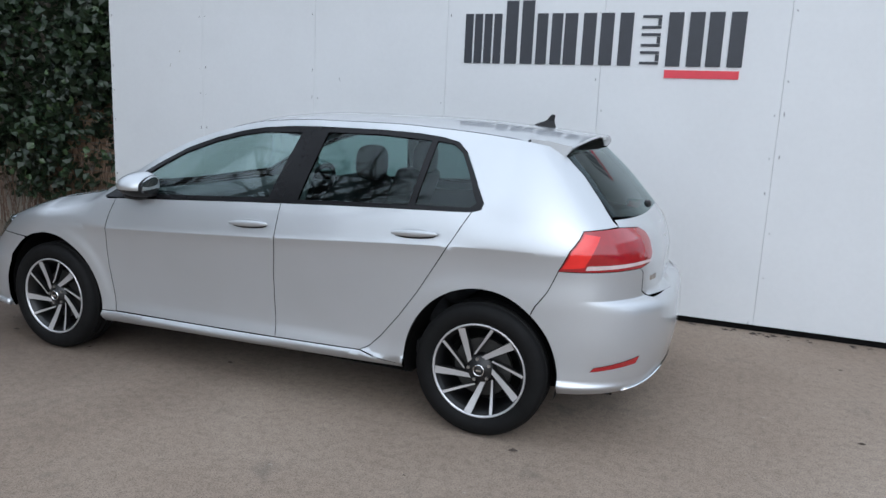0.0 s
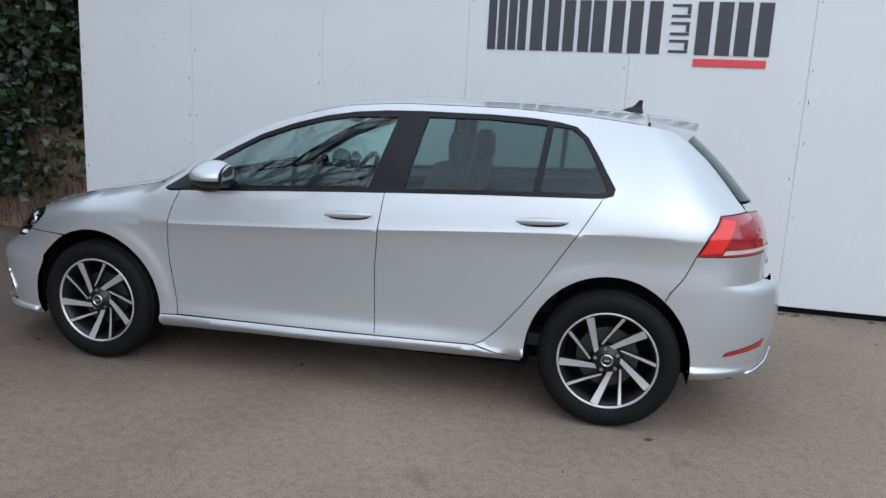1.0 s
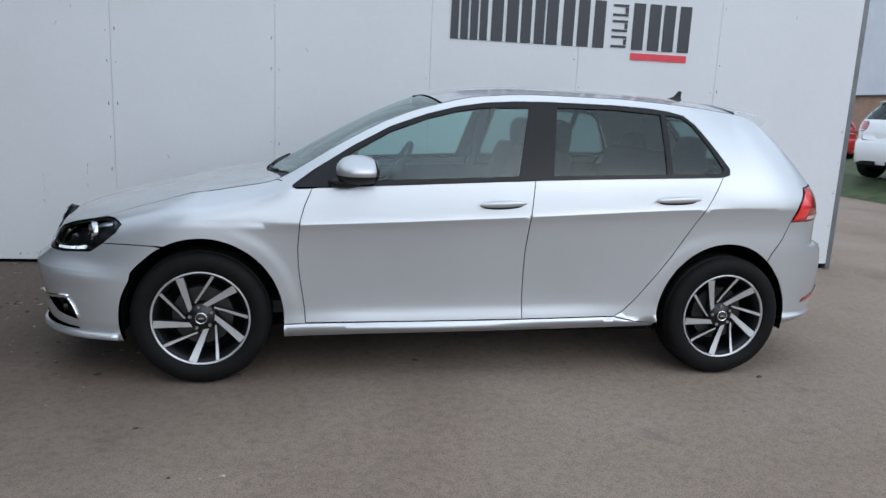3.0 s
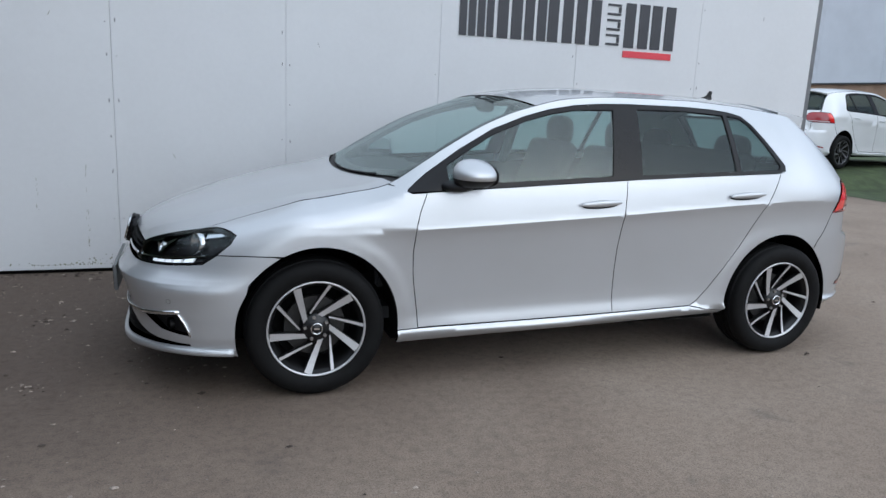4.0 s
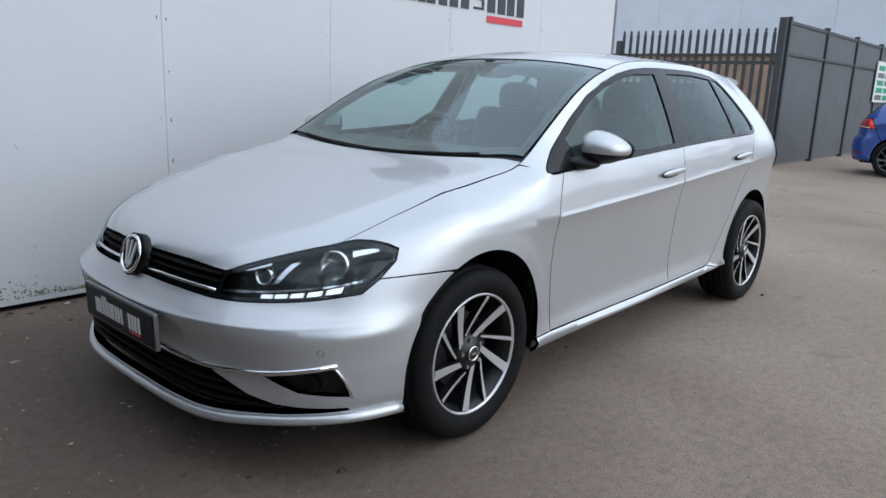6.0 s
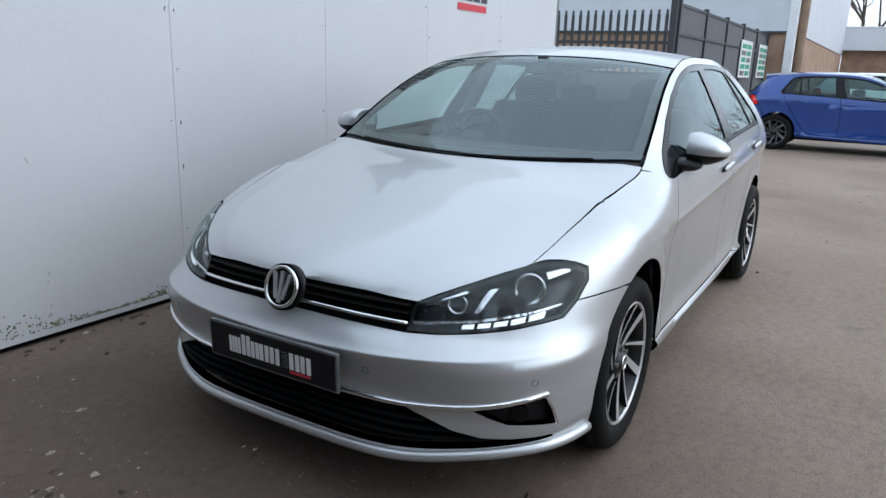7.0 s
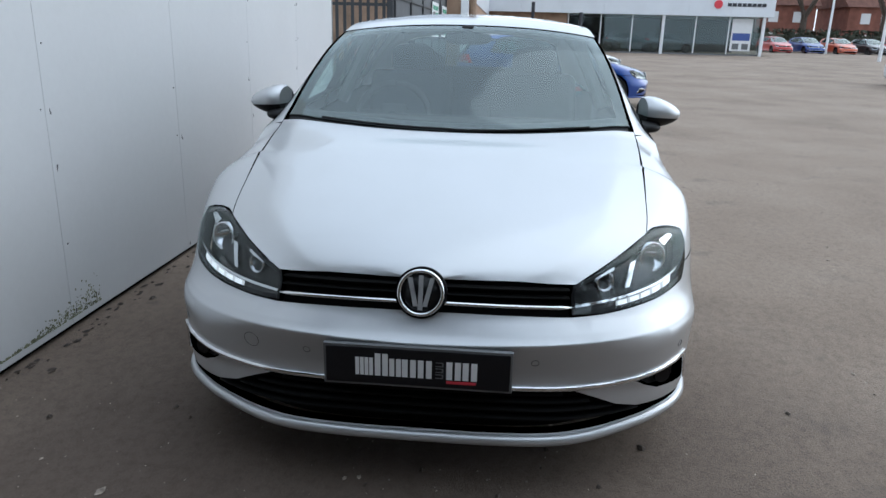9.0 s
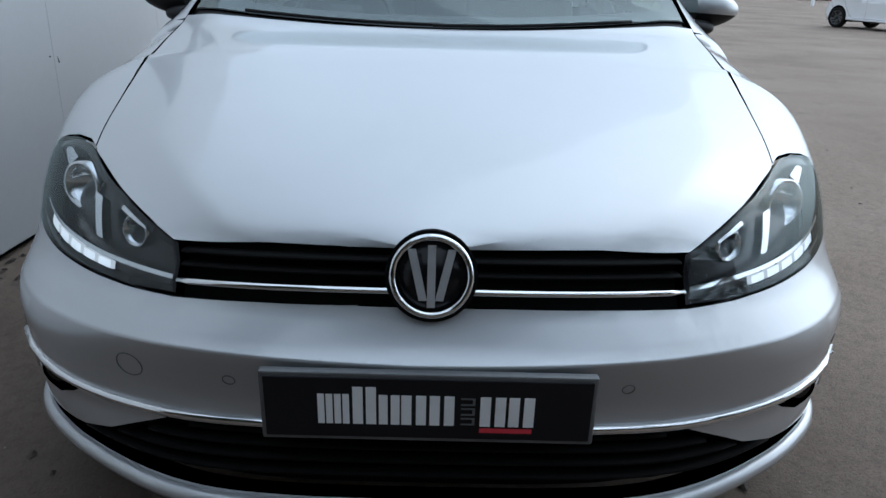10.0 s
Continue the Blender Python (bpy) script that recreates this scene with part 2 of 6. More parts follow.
def tarmac():
    m = material("worn_tarmac", (0.2, 0.18, 0.165), 0.88, 0, 0.0)
    nt = m.node_tree
    b = nt.nodes["Principled BSDF"]
    patchy = ramp_of(nt, noise_of(nt, 0.45, 6, rough=0.6), [(0.32, (0.140, 0.114, 0.094)), (0.5, (0.182, 0.152, 0.128)), (0.7, (0.214, 0.185, 0.160))])
    grit = ramp_of(nt, noise_of(nt, 130, 3, rough=0.75), [(0.3, (0.40, 0.40, 0.40)), (0.52, (1, 1, 1)), (0.78, (1.0, 1.0, 1.0))])
    c = mixed(nt, 1.0, patchy, grit, "MULTIPLY")
    mottle = ramp_of(nt, noise_of(nt, 22, 5, rough=0.8), [(0.3, (0.62, 0.61, 0.60)), (0.55, (1, 1, 1)), (0.75, (1.0, 1.0, 1.0))])
    c = mixed(nt, 0.85, c, mottle, "MULTIPLY")
    c = mixed(nt, 1.0, c, (1.56, 1.44, 1.30), "MULTIPLY")
    stain = ramp_of(nt, noise_of(nt, 1.7, 8, rough=0.72), [(0.58, (0, 0, 0)), (0.75, (0.75, 0.75, 0.75))])
    c = mixed(nt, stain, c, (0.085, 0.072, 0.062))
    vo = nt.nodes.new("ShaderNodeTexVoronoi")
    vo.inputs["Scale"].default_value = 34
    tc = nt.nodes.new("ShaderNodeTexCoord")
    nt.links.new(tc.outputs["Object"], vo.inputs["Vector"])
    stone = ramp_of(nt, vo.outputs["Distance"], [(0.05, (0.6, 0.6, 0.6)), (0.11, (0, 0, 0))])
    pick = ramp_of(nt, noise_of(nt, 9, 2), [(0.55, (0, 0, 0)), (0.62, (1, 1, 1))])
    c = mixed(nt, mixed(nt, 1.0, stone, pick, "MULTIPLY"), c, (0.36, 0.34, 0.31))
    # darker brown colour in front of the wall, fading outwards
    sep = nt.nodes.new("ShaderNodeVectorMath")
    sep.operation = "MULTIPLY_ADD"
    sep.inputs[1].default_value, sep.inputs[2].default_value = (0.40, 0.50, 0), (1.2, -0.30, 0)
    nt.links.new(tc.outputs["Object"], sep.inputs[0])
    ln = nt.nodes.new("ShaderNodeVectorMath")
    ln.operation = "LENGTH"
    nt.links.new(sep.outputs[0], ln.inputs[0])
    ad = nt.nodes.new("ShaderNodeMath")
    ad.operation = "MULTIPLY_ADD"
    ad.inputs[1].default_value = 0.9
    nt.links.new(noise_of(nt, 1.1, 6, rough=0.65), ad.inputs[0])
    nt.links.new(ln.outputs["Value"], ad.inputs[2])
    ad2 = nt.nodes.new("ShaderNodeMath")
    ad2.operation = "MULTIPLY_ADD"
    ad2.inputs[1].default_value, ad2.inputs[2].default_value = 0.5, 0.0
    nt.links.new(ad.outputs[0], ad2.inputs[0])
    dark_area = ramp_of(nt, ad2.outputs[0], [(0.50, (0.86, 0.86, 0.86)), (1.10, (0.0, 0.0, 0.0))])
    c = mixed(nt, dark_area, c, mixed(nt, 1.0, mottle, (0.078, 0.056, 0.043), "MULTIPLY"))
    nt.links.new(c, b.inputs["Base Color"])
    nt.links.new(bump_of(nt, noise_of(nt, 110, 6, rough=0.7), 0.5, 0.012), b.inputs["Normal"])
    return m


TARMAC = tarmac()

# ---- mesh helpers ----


def mesh_of(name, verts, faces, mat, smooth=False):
    me = bpy.data.meshes.new(name)
    me.from_pydata([tuple(v) for v in verts], [], [tuple(f) for f in faces])
    for k in (mat if isinstance(mat, (list, tuple)) else [mat]):
        me.materials.append(k)
    if smooth:
        me.polygons.foreach_set("use_smooth", [True] * len(me.polygons))
    me.update()
    return me


def thing(name, label, category, m=None, group="", kind=""):
    ob = new(name)
    if m is not None:
        ob.matrix_world = m
    return tagged(ob, label, category, group, kind)


def part(name, bm, mat, parent=None, label="", smooth=False):
    """Links a bmesh or a mesh as ONE object under a thing or a part."""
    if isinstance(bm, bmesh.types.BMesh):
        me = bpy.data.meshes.new(name)
        bm.to_mesh(me)
        bm.free()
        for k in (mat if isinstance(mat, (list, tuple)) else [mat]):
            me.materials.append(k)
        if smooth:
            me.polygons.foreach_set("use_smooth", [True] * len(me.polygons))
    else:
        me = bm
    ob = new(name, me)
    if parent is not None:
        ob.parent = parent
    if label:
        tagged(ob, label)
    return ob


def box(bm, x0, x1, y0, y1, z0, z1, bevel=0.0, m=None):
    mat = Matrix.Translation(((x0 + x1) / 2, (y0 + y1) / 2, (z0 + z1) / 2)) @ Matrix.Diagonal((x1 - x0, y1 - y0, z1 - z0, 1))
    r = bmesh.ops.create_cube(bm, size=1, matrix=(m @ mat) if m is not None else mat)
    if bevel:
        es = list({e for v in r["verts"] for e in v.link_edges})
        bmesh.ops.bevel(bm, geom=es, offset=bevel, segments=2, affect="EDGES", profile=0.5)
    return bm


def boxed(*a, **k):
    return box(bmesh.new(), *a, **k)


def rod(bm, a, b, r0, r1=None, seg=10):
    a, b = Vector(a), Vector(b)
    d = b - a
    m = Matrix.Translation((a + b) / 2) @ d.to_track_quat("Z", "Y").to_matrix().to_4x4()
    bmesh.ops.create_cone(bm, cap_ends=True, segments=seg, radius1=r0, radius2=r0 if r1 is None else r1, depth=d.length, matrix=m)
    return bm


def prism(pts, depth, to3):
    """A flat outline given depth: to3(u, v, w) lays it into space, w from 0 to depth."""
    bm = bmesh.new()
    a = [bm.verts.new(to3(u, v, 0)) for u, v in pts]
    b = [bm.verts.new(to3(u, v, depth)) for u, v in pts]
    bm.faces.new(a), bm.faces.new(b[::-1])
    for i in range(len(pts)):
        j = (i + 1) % len(pts)
        bm.faces.new((a[j], a[i], b[i], b[j]))
    bmesh.ops.recalc_face_normals(bm, faces=bm.faces)
    return bm


def lathe(profile, axis="y", seg=48, arc=2 * math.pi):
    """Turns (radius, along) pairs about the axis through the origin."""
    n, verts, faces = len(profile), [], []
    full = abs(arc - 2 * math.pi) < 1e-6
    cols = seg if full else seg + 1
    for i in range(cols):
        a = arc * i / seg
        for r, h in profile:
            verts.append((r * math.cos(a), h, r * math.sin(a)) if axis == "y" else (r * math.cos(a), r * math.sin(a), h))
    for i in range(seg):
        j = (i + 1) % cols
        for k in range(n - 1):
            faces.append((i * n + k, i * n + k + 1, j * n + k + 1, j * n + k))
    return verts, faces


def sweep(points, width, height, name, mat, parent, ups=None, label=""):
    """A flat-oval bar along a line of points; ups are the outward directions."""
    P = [Vector(p) for p in points]
    verts, faces, k = [], [], 8
    for i, p in enumerate(P):
        t = (P[min(i + 1, len(P) - 1)] - P[max(i - 1, 0)]).normalized()
        o = Vector(ups[i]) if ups is not None else Vector((0, 0, 1))
        o = (o - t * o.dot(t)).normalized()
        s = t.cross(o)
        for q in range(k):
            a = 2 * math.pi * (q + 0.5) / k
            verts.append(p + s * math.cos(a) * width / 2 + o * math.sin(a) * height / 2)
    for i in range(len(P) - 1):
        for q in range(k):
            r = (q + 1) % k
            faces.append((i * k + q, i * k + r, (i + 1) * k + r, (i + 1) * k + q))
    faces += [tuple(range(k))[::-1], tuple(range((len(P) - 1) * k, len(P) * k))]
    return part(name, mesh_of(name, verts, faces, mat, True), mat, parent, label)


class Curve1:
    """A smooth line through knots without overshoot, level past its ends."""

    def __init__(self, *knots):
        self.x = np.array([k[0] for k in knots], float)
        self.y = np.array([k[1] for k in knots], float)
        h, d = np.diff(self.x), np.diff(self.y) / np.diff(self.x)
        m = np.zeros(len(self.x))
        m[0], m[-1] = d[0], d[-1]
        for i in range(1, len(m) - 1):
            if d[i - 1] * d[i] > 0:
                w1, w2 = 2 * h[i] + h[i - 1], h[i] + 2 * h[i - 1]
                m[i] = (w1 + w2) / (w1 / d[i - 1] + w2 / d[i])
        self.m = m

    def __call__(self, x):
        x = np.clip(np.asarray(x, float), self.x[0], self.x[-1])
        i = np.clip(np.searchsorted(self.x, x) - 1, 0, len(self.x) - 2)
        h = self.x[i + 1] - self.x[i]
        t = (x - self.x[i]) / h
        return ((1 + 2 * t) * (1 - t) ** 2 * self.y[i] + t * (1 - t) ** 2 * h * self.m[i]
                + t * t * (3 - 2 * t) * self.y[i + 1] + t * t * (t - 1) * h * self.m[i + 1])

# ---- the hatchback's shape: x from nose to tail, half widths, z up ----
XS, XR, LF, LR = -1.31, 1.35, 1.25, 1.10
ARCH_R, ARCH_H = 0.364, 0.385
Z_SILL = Curve1((-1.0, 0.219), (0.06, 0.242), (0.9, 0.262))
Z_DOOR = Curve1((-1.0, 0.288), (0.06, 0.305), (0.9, 0.322))
Z_CREASE = Curve1((-1.5, 0.745), (-0.8, 0.769), (0.04, 0.813), (1.07, 0.876), (1.7, 0.9))
Z_BELT = Curve1((-1.31, 0.814), (-1.1, 0.866), (-0.9, 0.925), (0.03, 0.982), (0.7, 1.017), (1.2, 1.036), (1.7, 1.04))
Z_EDGE = Curve1((-2.10, 0.645), (-2.05, 0.662), (-1.96, 0.70), (-1.80, 0.752), (-1.7, 0.786), (-1.6, 0.816), (-1.5, 0.845), (-1.4, 0.868), (-1.31, 0.8905), (-1.15, 0.920), (-1.0, 0.950),
                (-0.9, 1.0), (-0.8, 1.062), (-0.64, 1.158), (-0.45, 1.256), (-0.27, 1.322), (0.024, 1.388), (0.34, 1.406), (0.69, 1.406),
                (1.0, 1.393), (1.3, 1.368), (1.5, 1.338))
Y_EDGE = Curve1((-1.31, 0.722), (-1.15, 0.738), (-1.0, 0.748), (-0.8, 0.728), (-0.45, 0.675), (-0.27, 0.65), (0.0, 0.625), (0.34, 0.61), (0.69, 0.604), (1.0, 0.594), (1.35, 0.572))
Z_MID = Curve1((-2.105, 0.677), (-2.07, 0.705), (-1.965, 0.754), (-1.8, 0.802), (-1.54, 0.862), (-1.3, 0.915), (-1.07, 0.955), (-1.0, 0.985),
               (-0.8, 1.102), (-0.6, 1.216), (-0.4, 1.318), (-0.22, 1.391), (0.0, 1.434), (0.3, 1.454), (0.7, 1.453), (1.0, 1.445), (1.3, 1.426), (1.6, 1.39))
X_NOSE = Curve1((0.17, -2.13), (0.24, -2.140), (0.30, -2.138), (0.39, -2.128), (0.45, -2.150), (0.502, -2.1760), (0.506, -2.1770), (0.510, -2.1735), (0.528, -2.158),
                (0.575, -2.115), (0.60, -2.105), (0.665, -2.085), (0.705, -2.05), (0.752, -1.95), (0.796, -1.8), (0.862, -1.54), (0.915, -1.36))
X_TAIL = Curve1((0.20, 2.005), (0.26, 2.055), (0.36, 2.10), (0.49, 2.118), (0.63, 2.107), (0.672, 2.085), (0.692, 2.03), (0.80, 2.03), (0.94, 1.995),
                (1.02, 1.938), (1.04, 1.92), (1.2, 1.775), (1.34, 1.62), (1.40, 1.55))
X_TAIL_PLAIN = Curve1((0.20, 2.005), (0.26, 2.055), (0.36, 2.10), (0.49, 2.112), (0.63, 2.085), (0.80, 2.04), (0.94, 1.995), (1.02, 1.938), (1.04, 1.92), (1.2, 1.775), (1.34, 1.62), (1.40, 1.55))
F_LOW = Curve1((-0.6, 0.80), (0, 0.836), (0.35, 0.868), (0.62, 0.880), (1, 0.862), (1.15, 0.8500), (1.2, 0.8497), (1.4, 0.854), (1.6, 0.861), (1.8, 0.8705), (1.93, 0.8795), (2.0, 0.8885))
F_WING = Curve1((-0.6, 0.838), (0, 0.854), (0.5, 0.866), (1, 0.872), (1.5, 0.880), (1.8, 0.8865), (2.0, 0.8880))
F_PLAIN = Curve1((-0.6, 0.80), (0, 0.836), (0.35, 0.867), (0.62, 0.879), (1, 0.860), (1.12, 0.856), (1.4, 0.860), (1.6, 0.8655), (1.8, 0.8725), (1.93, 0.8805), (2.0, 0.8885))
N_TAIL = 3.1
F_HIGH = Curve1((2.0, 0.8885), (2.07, 0.8848), (2.25, 0.8795), (2.5, 0.8720), (2.75, 0.863), (3.0, 0.851))
BONNET_LINE = Curve1((-2.1, 0.80), (-1.9, 0.80), (-1.6, 0.825), (-1.1, 0.895), (-0.8, 0.91))
SHOULDER = Curve1((0, 0), (0.25, 0.03), (0.5, 0.16), (0.75, 0.47), (1, 1))
W_PLAN = Curve1((-1.31, 0.002), (-0.6, -0.003), (0.0, 0.0), (0.8, -0.004), (1.35, -0.018))
N_FRONT = Curve1((0.2, 3.4), (0.30, 3.55), (0.38, 3.55), (0.45, 3.3), (0.505, 3.05), (0.55, 2.88), (0.6, 2.7), (0.7, 2.40), (0.8, 2.27))


def half_width(x, z):
    """Half width of the body between the two wheel lines."""
    a, b, c, d, e = Z_SILL(x), Z_DOOR(x), Z_CREASE(x), Z_BELT(x), Z_EDGE(x)
    v = np.where(z < b, (z - a) / (b - a), np.where(z < c, 1 + (z - b) / (c - b), np.where(z < d, 2 + (z - c) / (d - c), 3 + (z - d) / (e - d))))
    fade = np.clip((x + 1.3) / 0.5, 0, 1)
    crease_hi = F_HIGH(np.clip(v, 2, 3)) + (1 - fade) * 0.006 * np.clip((v - 2) / 0.2, 0, 1) * np.clip(3 - v, 0, 1)
    ends = np.clip((np.abs(x + 0.05) - 0.55) / 0.35, 0, 1)
    vl = np.clip(v, -0.6, 2)
    side = F_LOW(vl) * (1 - ends) + F_PLAIN(vl) * ends
    kf = np.clip((-0.84 - x) / 0.34, 0, 1)
    kf = kf * kf * (3 - 2 * kf)
    low = np.where(v < 2, side * (1 - kf) + F_WING(vl) * kf, crease_hi)
    t = np.clip(v - 3, 0, 1)
    up = 0.851 + (Y_EDGE(x) - 0.851) * t ** 1.12
    y = np.where(v <= 3, low, up)
    k = np.clip((-0.86 - x) / 0.36, 0, 1)
    k = k * k * (3 - 2 * k)
    wing = 0.888 - (0.888 - Y_EDGE(x)) * SHOULDER(np.clip((z - c) / (e - c), 0, 1))
    y = np.where(v > 2, y * (1 - k) + wing * k, y)
    kr = np.clip((x - 1.08) / 0.25, 0, 1)
    kr = kr * kr * (3 - 2 * kr)
    tr = np.clip((z - c) / (e - c), 0, 1)
    quarter = 0.8885 - (0.8885 - Y_EDGE(x)) * tr ** 1.6
    y = np.where(v > 2, y * (1 - kr) + quarter * kr, y)
    y = y + W_PLAN(x) * np.clip((1.3 - z) / 0.4, 0, 1)
    for cx in (-1.30, 1.30):
        r = np.hypot((x - cx) / ARCH_R, (z - 0.312) / ARCH_H)
        e1 = np.clip((1.26 - r) / 0.17, 0, 1)
        y = y + 0.006 * e1 * e1 * (3 - 2 * e1) * np.clip((z - 0.27) / 0.15, 0, 1) * ease((0.80 - z) / 0.16)
    return y


def ease(t):
    t = np.clip(t, 0, 1)
    return t * t * (3 - 2 * t)


def bulge(y, z):
    """The grille's middle stands forward of the lamps."""
    return 0.018 * np.clip(1 - (np.asarray(y, float) / 0.44) ** 2, 0, 1) * ease((np.asarray(z, float) - 0.525) / 0.05) * ease((0.80 - np.asarray(z, float)) / 0.09)


CORNER_LEDGE = Curve1((0.38, 0), (0.43, 0.45), (0.470, 0.95), (0.478, 1.0), (0.486, 0.93), (0.512, 0.25), (0.535, 0))


def shell(u, z):
    """The belt of the body: u runs along the side, and on round the nose (below XS) and the tail (above XR)."""
    u, z = np.asarray(u, float), np.asarray(z, float)
    x, y = u.copy(), half_width(np.clip(u, XS, XR), z)
    f = np.clip((XS - u) / LF, 0, 1)
    n, xn = N_FRONT(z), X_NOSE(z - 0.035 * (1 - f) ** 0.7 * np.clip((0.62 - z) / 0.1, 0, 1) * np.clip((z - 0.42) / 0.08, 0, 1))
    phi = (1 - f) * math.pi / 2
    front = u < XS
    x = np.where(front, XS - (XS - xn) * np.cos(phi) ** (2 / n), x)
    y = np.where(front, y * np.sin(phi) ** (2 / n), y)
    ledge = 0.016 * ease((1 - f - 0.22) / 0.3) * ease((f - 0.1) / 0.2) * CORNER_LEDGE(z - 0.03 * (1 - f))
    chamfer = 0.030 * ease((1 - f - 0.12) / 0.3) * ease((f - 0.22) / 0.3) * ease((0.41 - z) / 0.09)
    x = np.where(front, x - ledge * np.cos(phi) + chamfer - bulge(y, z), x)
    y = np.where(front, y + ledge * np.sin(phi), y)
    g = np.clip((u - XR) / LR, 0, 1)
    psi = (1 - g) * math.pi / 2
    back, n2 = u > XR, N_TAIL
    kg = ease((g - 0.22) / 0.3)
    tail_x = X_TAIL(z) * kg + X_TAIL_PLAIN(z) * (1 - kg)
    x = np.where(back, XR + (tail_x - XR) * np.cos(psi) ** (2 / n2), x)
    y = np.where(back, y * np.sin(psi) ** (2 / n2), y)
    return np.stack([x, y, z], -1)


def y_edge(x):
    x = np.asarray(x, float)
    z = Z_EDGE(x)
    mid = Y_EDGE(x)
    k = np.clip((XS - x) / (XS - X_NOSE(z)), 0, 0.999)
    fr = half_width(np.full_like(x, XS), z) * (1 - k ** N_FRONT(z)) ** (1 / N_FRONT(z))
    k2 = np.clip((x - XR) / (X_TAIL(z) - XR), 0, 0.9)
    re = half_width(np.full_like(x, XR), z) * (1 - k2 ** N_TAIL) ** (1 / N_TAIL)
    return np.where(x < XS, fr, np.where(x > XR, re, mid))


def edge_height(x, y):
    """Height at which the shell in front of the wheel line is that wide."""
    lo, hi = 0.55, 0.90
    for _ in range(40):
        z = (lo + hi) / 2
        k = min(max((XS - x) / (XS - float(X_NOSE(z))), 0), 0.9999)
        n = float(N_FRONT(z))
        w = float(half_width(np.array(XS), np.array(z))) * (1 - k ** n) ** (1 / n)
        lo, hi = (z, hi) if w > y else (lo, z)
    return lo


def nose_depth(y, z):
    """x of the nose at a half width and height."""
    w, n = float(half_width(np.array(XS), np.array(z))), float(N_FRONT(z))
    return XS - (XS - float(X_NOSE(z))) * (1 - min(1, y / w) ** n) ** (1 / n)


def lamp_top(y):
    """Height of the lamp's upper edge, which is the bonnet's edge too."""
    return 0.658 + 0.385 * (y - 0.43) + 0.25 * (y - 0.43) * (0.70 - y)


LAMP_EDGE = [(nose_depth(y, lamp_top(y)), y) for y in (0.43, 0.47, 0.51, 0.55, 0.59, 0.63, 0.67)]
BONNET_EDGE = Curve1((-2.12, 0.36), *LAMP_EDGE, (-1.55, 0.702), (-1.31, 0.724))
EDGE_AT = [x for x, _y in LAMP_EDGE] + [-1.74 + 0.03 * i for i in range(14)]
Z_EDGE = Curve1((-2.12, 0.64), *[(x, edge_height(x, float(BONNET_EDGE(x)))) for x in EDGE_AT],
                *[(x, float(Z_EDGE(x))) for x in (-1.31, -1.15, -1.0, -0.9, -0.8, -0.64, -0.45, -0.27, 0.024, 0.34, 0.69, 1.0, 1.3, 1.5)])


FRONT_SWEEP = Curve1(*[(s, nose_depth(0.43 * s, 0.66) - nose_depth(0, 0.66) + 0.018 * s * s) for s in (0, 0.2, 0.4, 0.6, 0.7, 0.8, 0.9, 1.0)])


def lid(x, s):
    """Bonnet, windscreen and roof: s runs from -1 to 1 across."""
    x, s = np.asarray(x, float), np.asarray(s, float)
    back = FRONT_SWEEP(np.abs(s)) * np.clip((-1.65 - x) / 0.3, 0, 1)
    zc, ze = Z_MID(x - back), Z_EDGE(x)
    a, r, w, q = BONNET_LINE(x), np.abs(s), 0.012, 0.50
    soft = lambda d: w * np.log1p(np.exp(np.clip(d / w, -40, 40)))
    fold = q * r ** 2 + (1 - q) * soft(r - a) / soft(1 - a)
    k = np.clip((-0.80 - x) / 0.25, 0, 1)
    return np.stack([x, s * y_edge(x), zc + (ze - zc) * (r ** 2.3 * (1 - k) + fold * k)], -1)


def fy(y, z):
    """u of the point of the nose at half width y."""
    w = float(half_width(np.array(XS), np.array(z)))
    return XS - LF * (1 - math.asin(min(1, (y / w) ** (float(N_FRONT(z)) / 2))) / (math.pi / 2))


def fx(x, z):
    if x >= XS:
        return x
    k = min(1, (XS - x) / (XS - float(X_NOSE(z))))
    return XS - LF * (1 - math.acos(k ** (float(N_FRONT(z)) / 2)) / (math.pi / 2))


def ry(y, z):
    w = float(half_width(np.array(XR), np.array(z)))
    return XR + LR * (1 - math.asin(min(1, (y / w) ** (N_TAIL / 2))) / (math.pi / 2))


def rx(x, z):
    if x <= XR:
        return x
    k = min(1, (x - XR) / (float(X_TAIL(z)) - XR))
    return XR + LR * (1 - math.acos(k ** (N_TAIL / 2)) / (math.pi / 2))


def nose(w, z):
    """The nose as one sheet: w is 0 at the middle, negative on the car's left."""
    p = shell(XS - LF + np.abs(w), z)
    p[..., 1] *= np.sign(w) + (np.asarray(w) == 0)
    return p


def tail(w, z):
    p = shell(XR + LR - np.abs(w), z)
    p[..., 1] *= np.sign(w) + (np.asarray(w) == 0)
    return p


def left_side(u, z):
    return shell(u, z) * np.array([1, -1, 1])


def right_side(u, z):
    return shell(u, z)


def top_sheet(x, q):
    return lid(x, np.asarray(q) / 0.7)


def dense(loop, step):
    out = []
    for a, b in zip(loop, loop[1:] + loop[:1]):
        n = max(1, int(math.ceil(math.hypot(b[0] - a[0], b[1] - a[1]) / step)))
        out += [(a[0] + (b[0] - a[0]) * i / n, a[1] + (b[1] - a[1]) * i / n) for i in range(n)]
    return np.array(out)


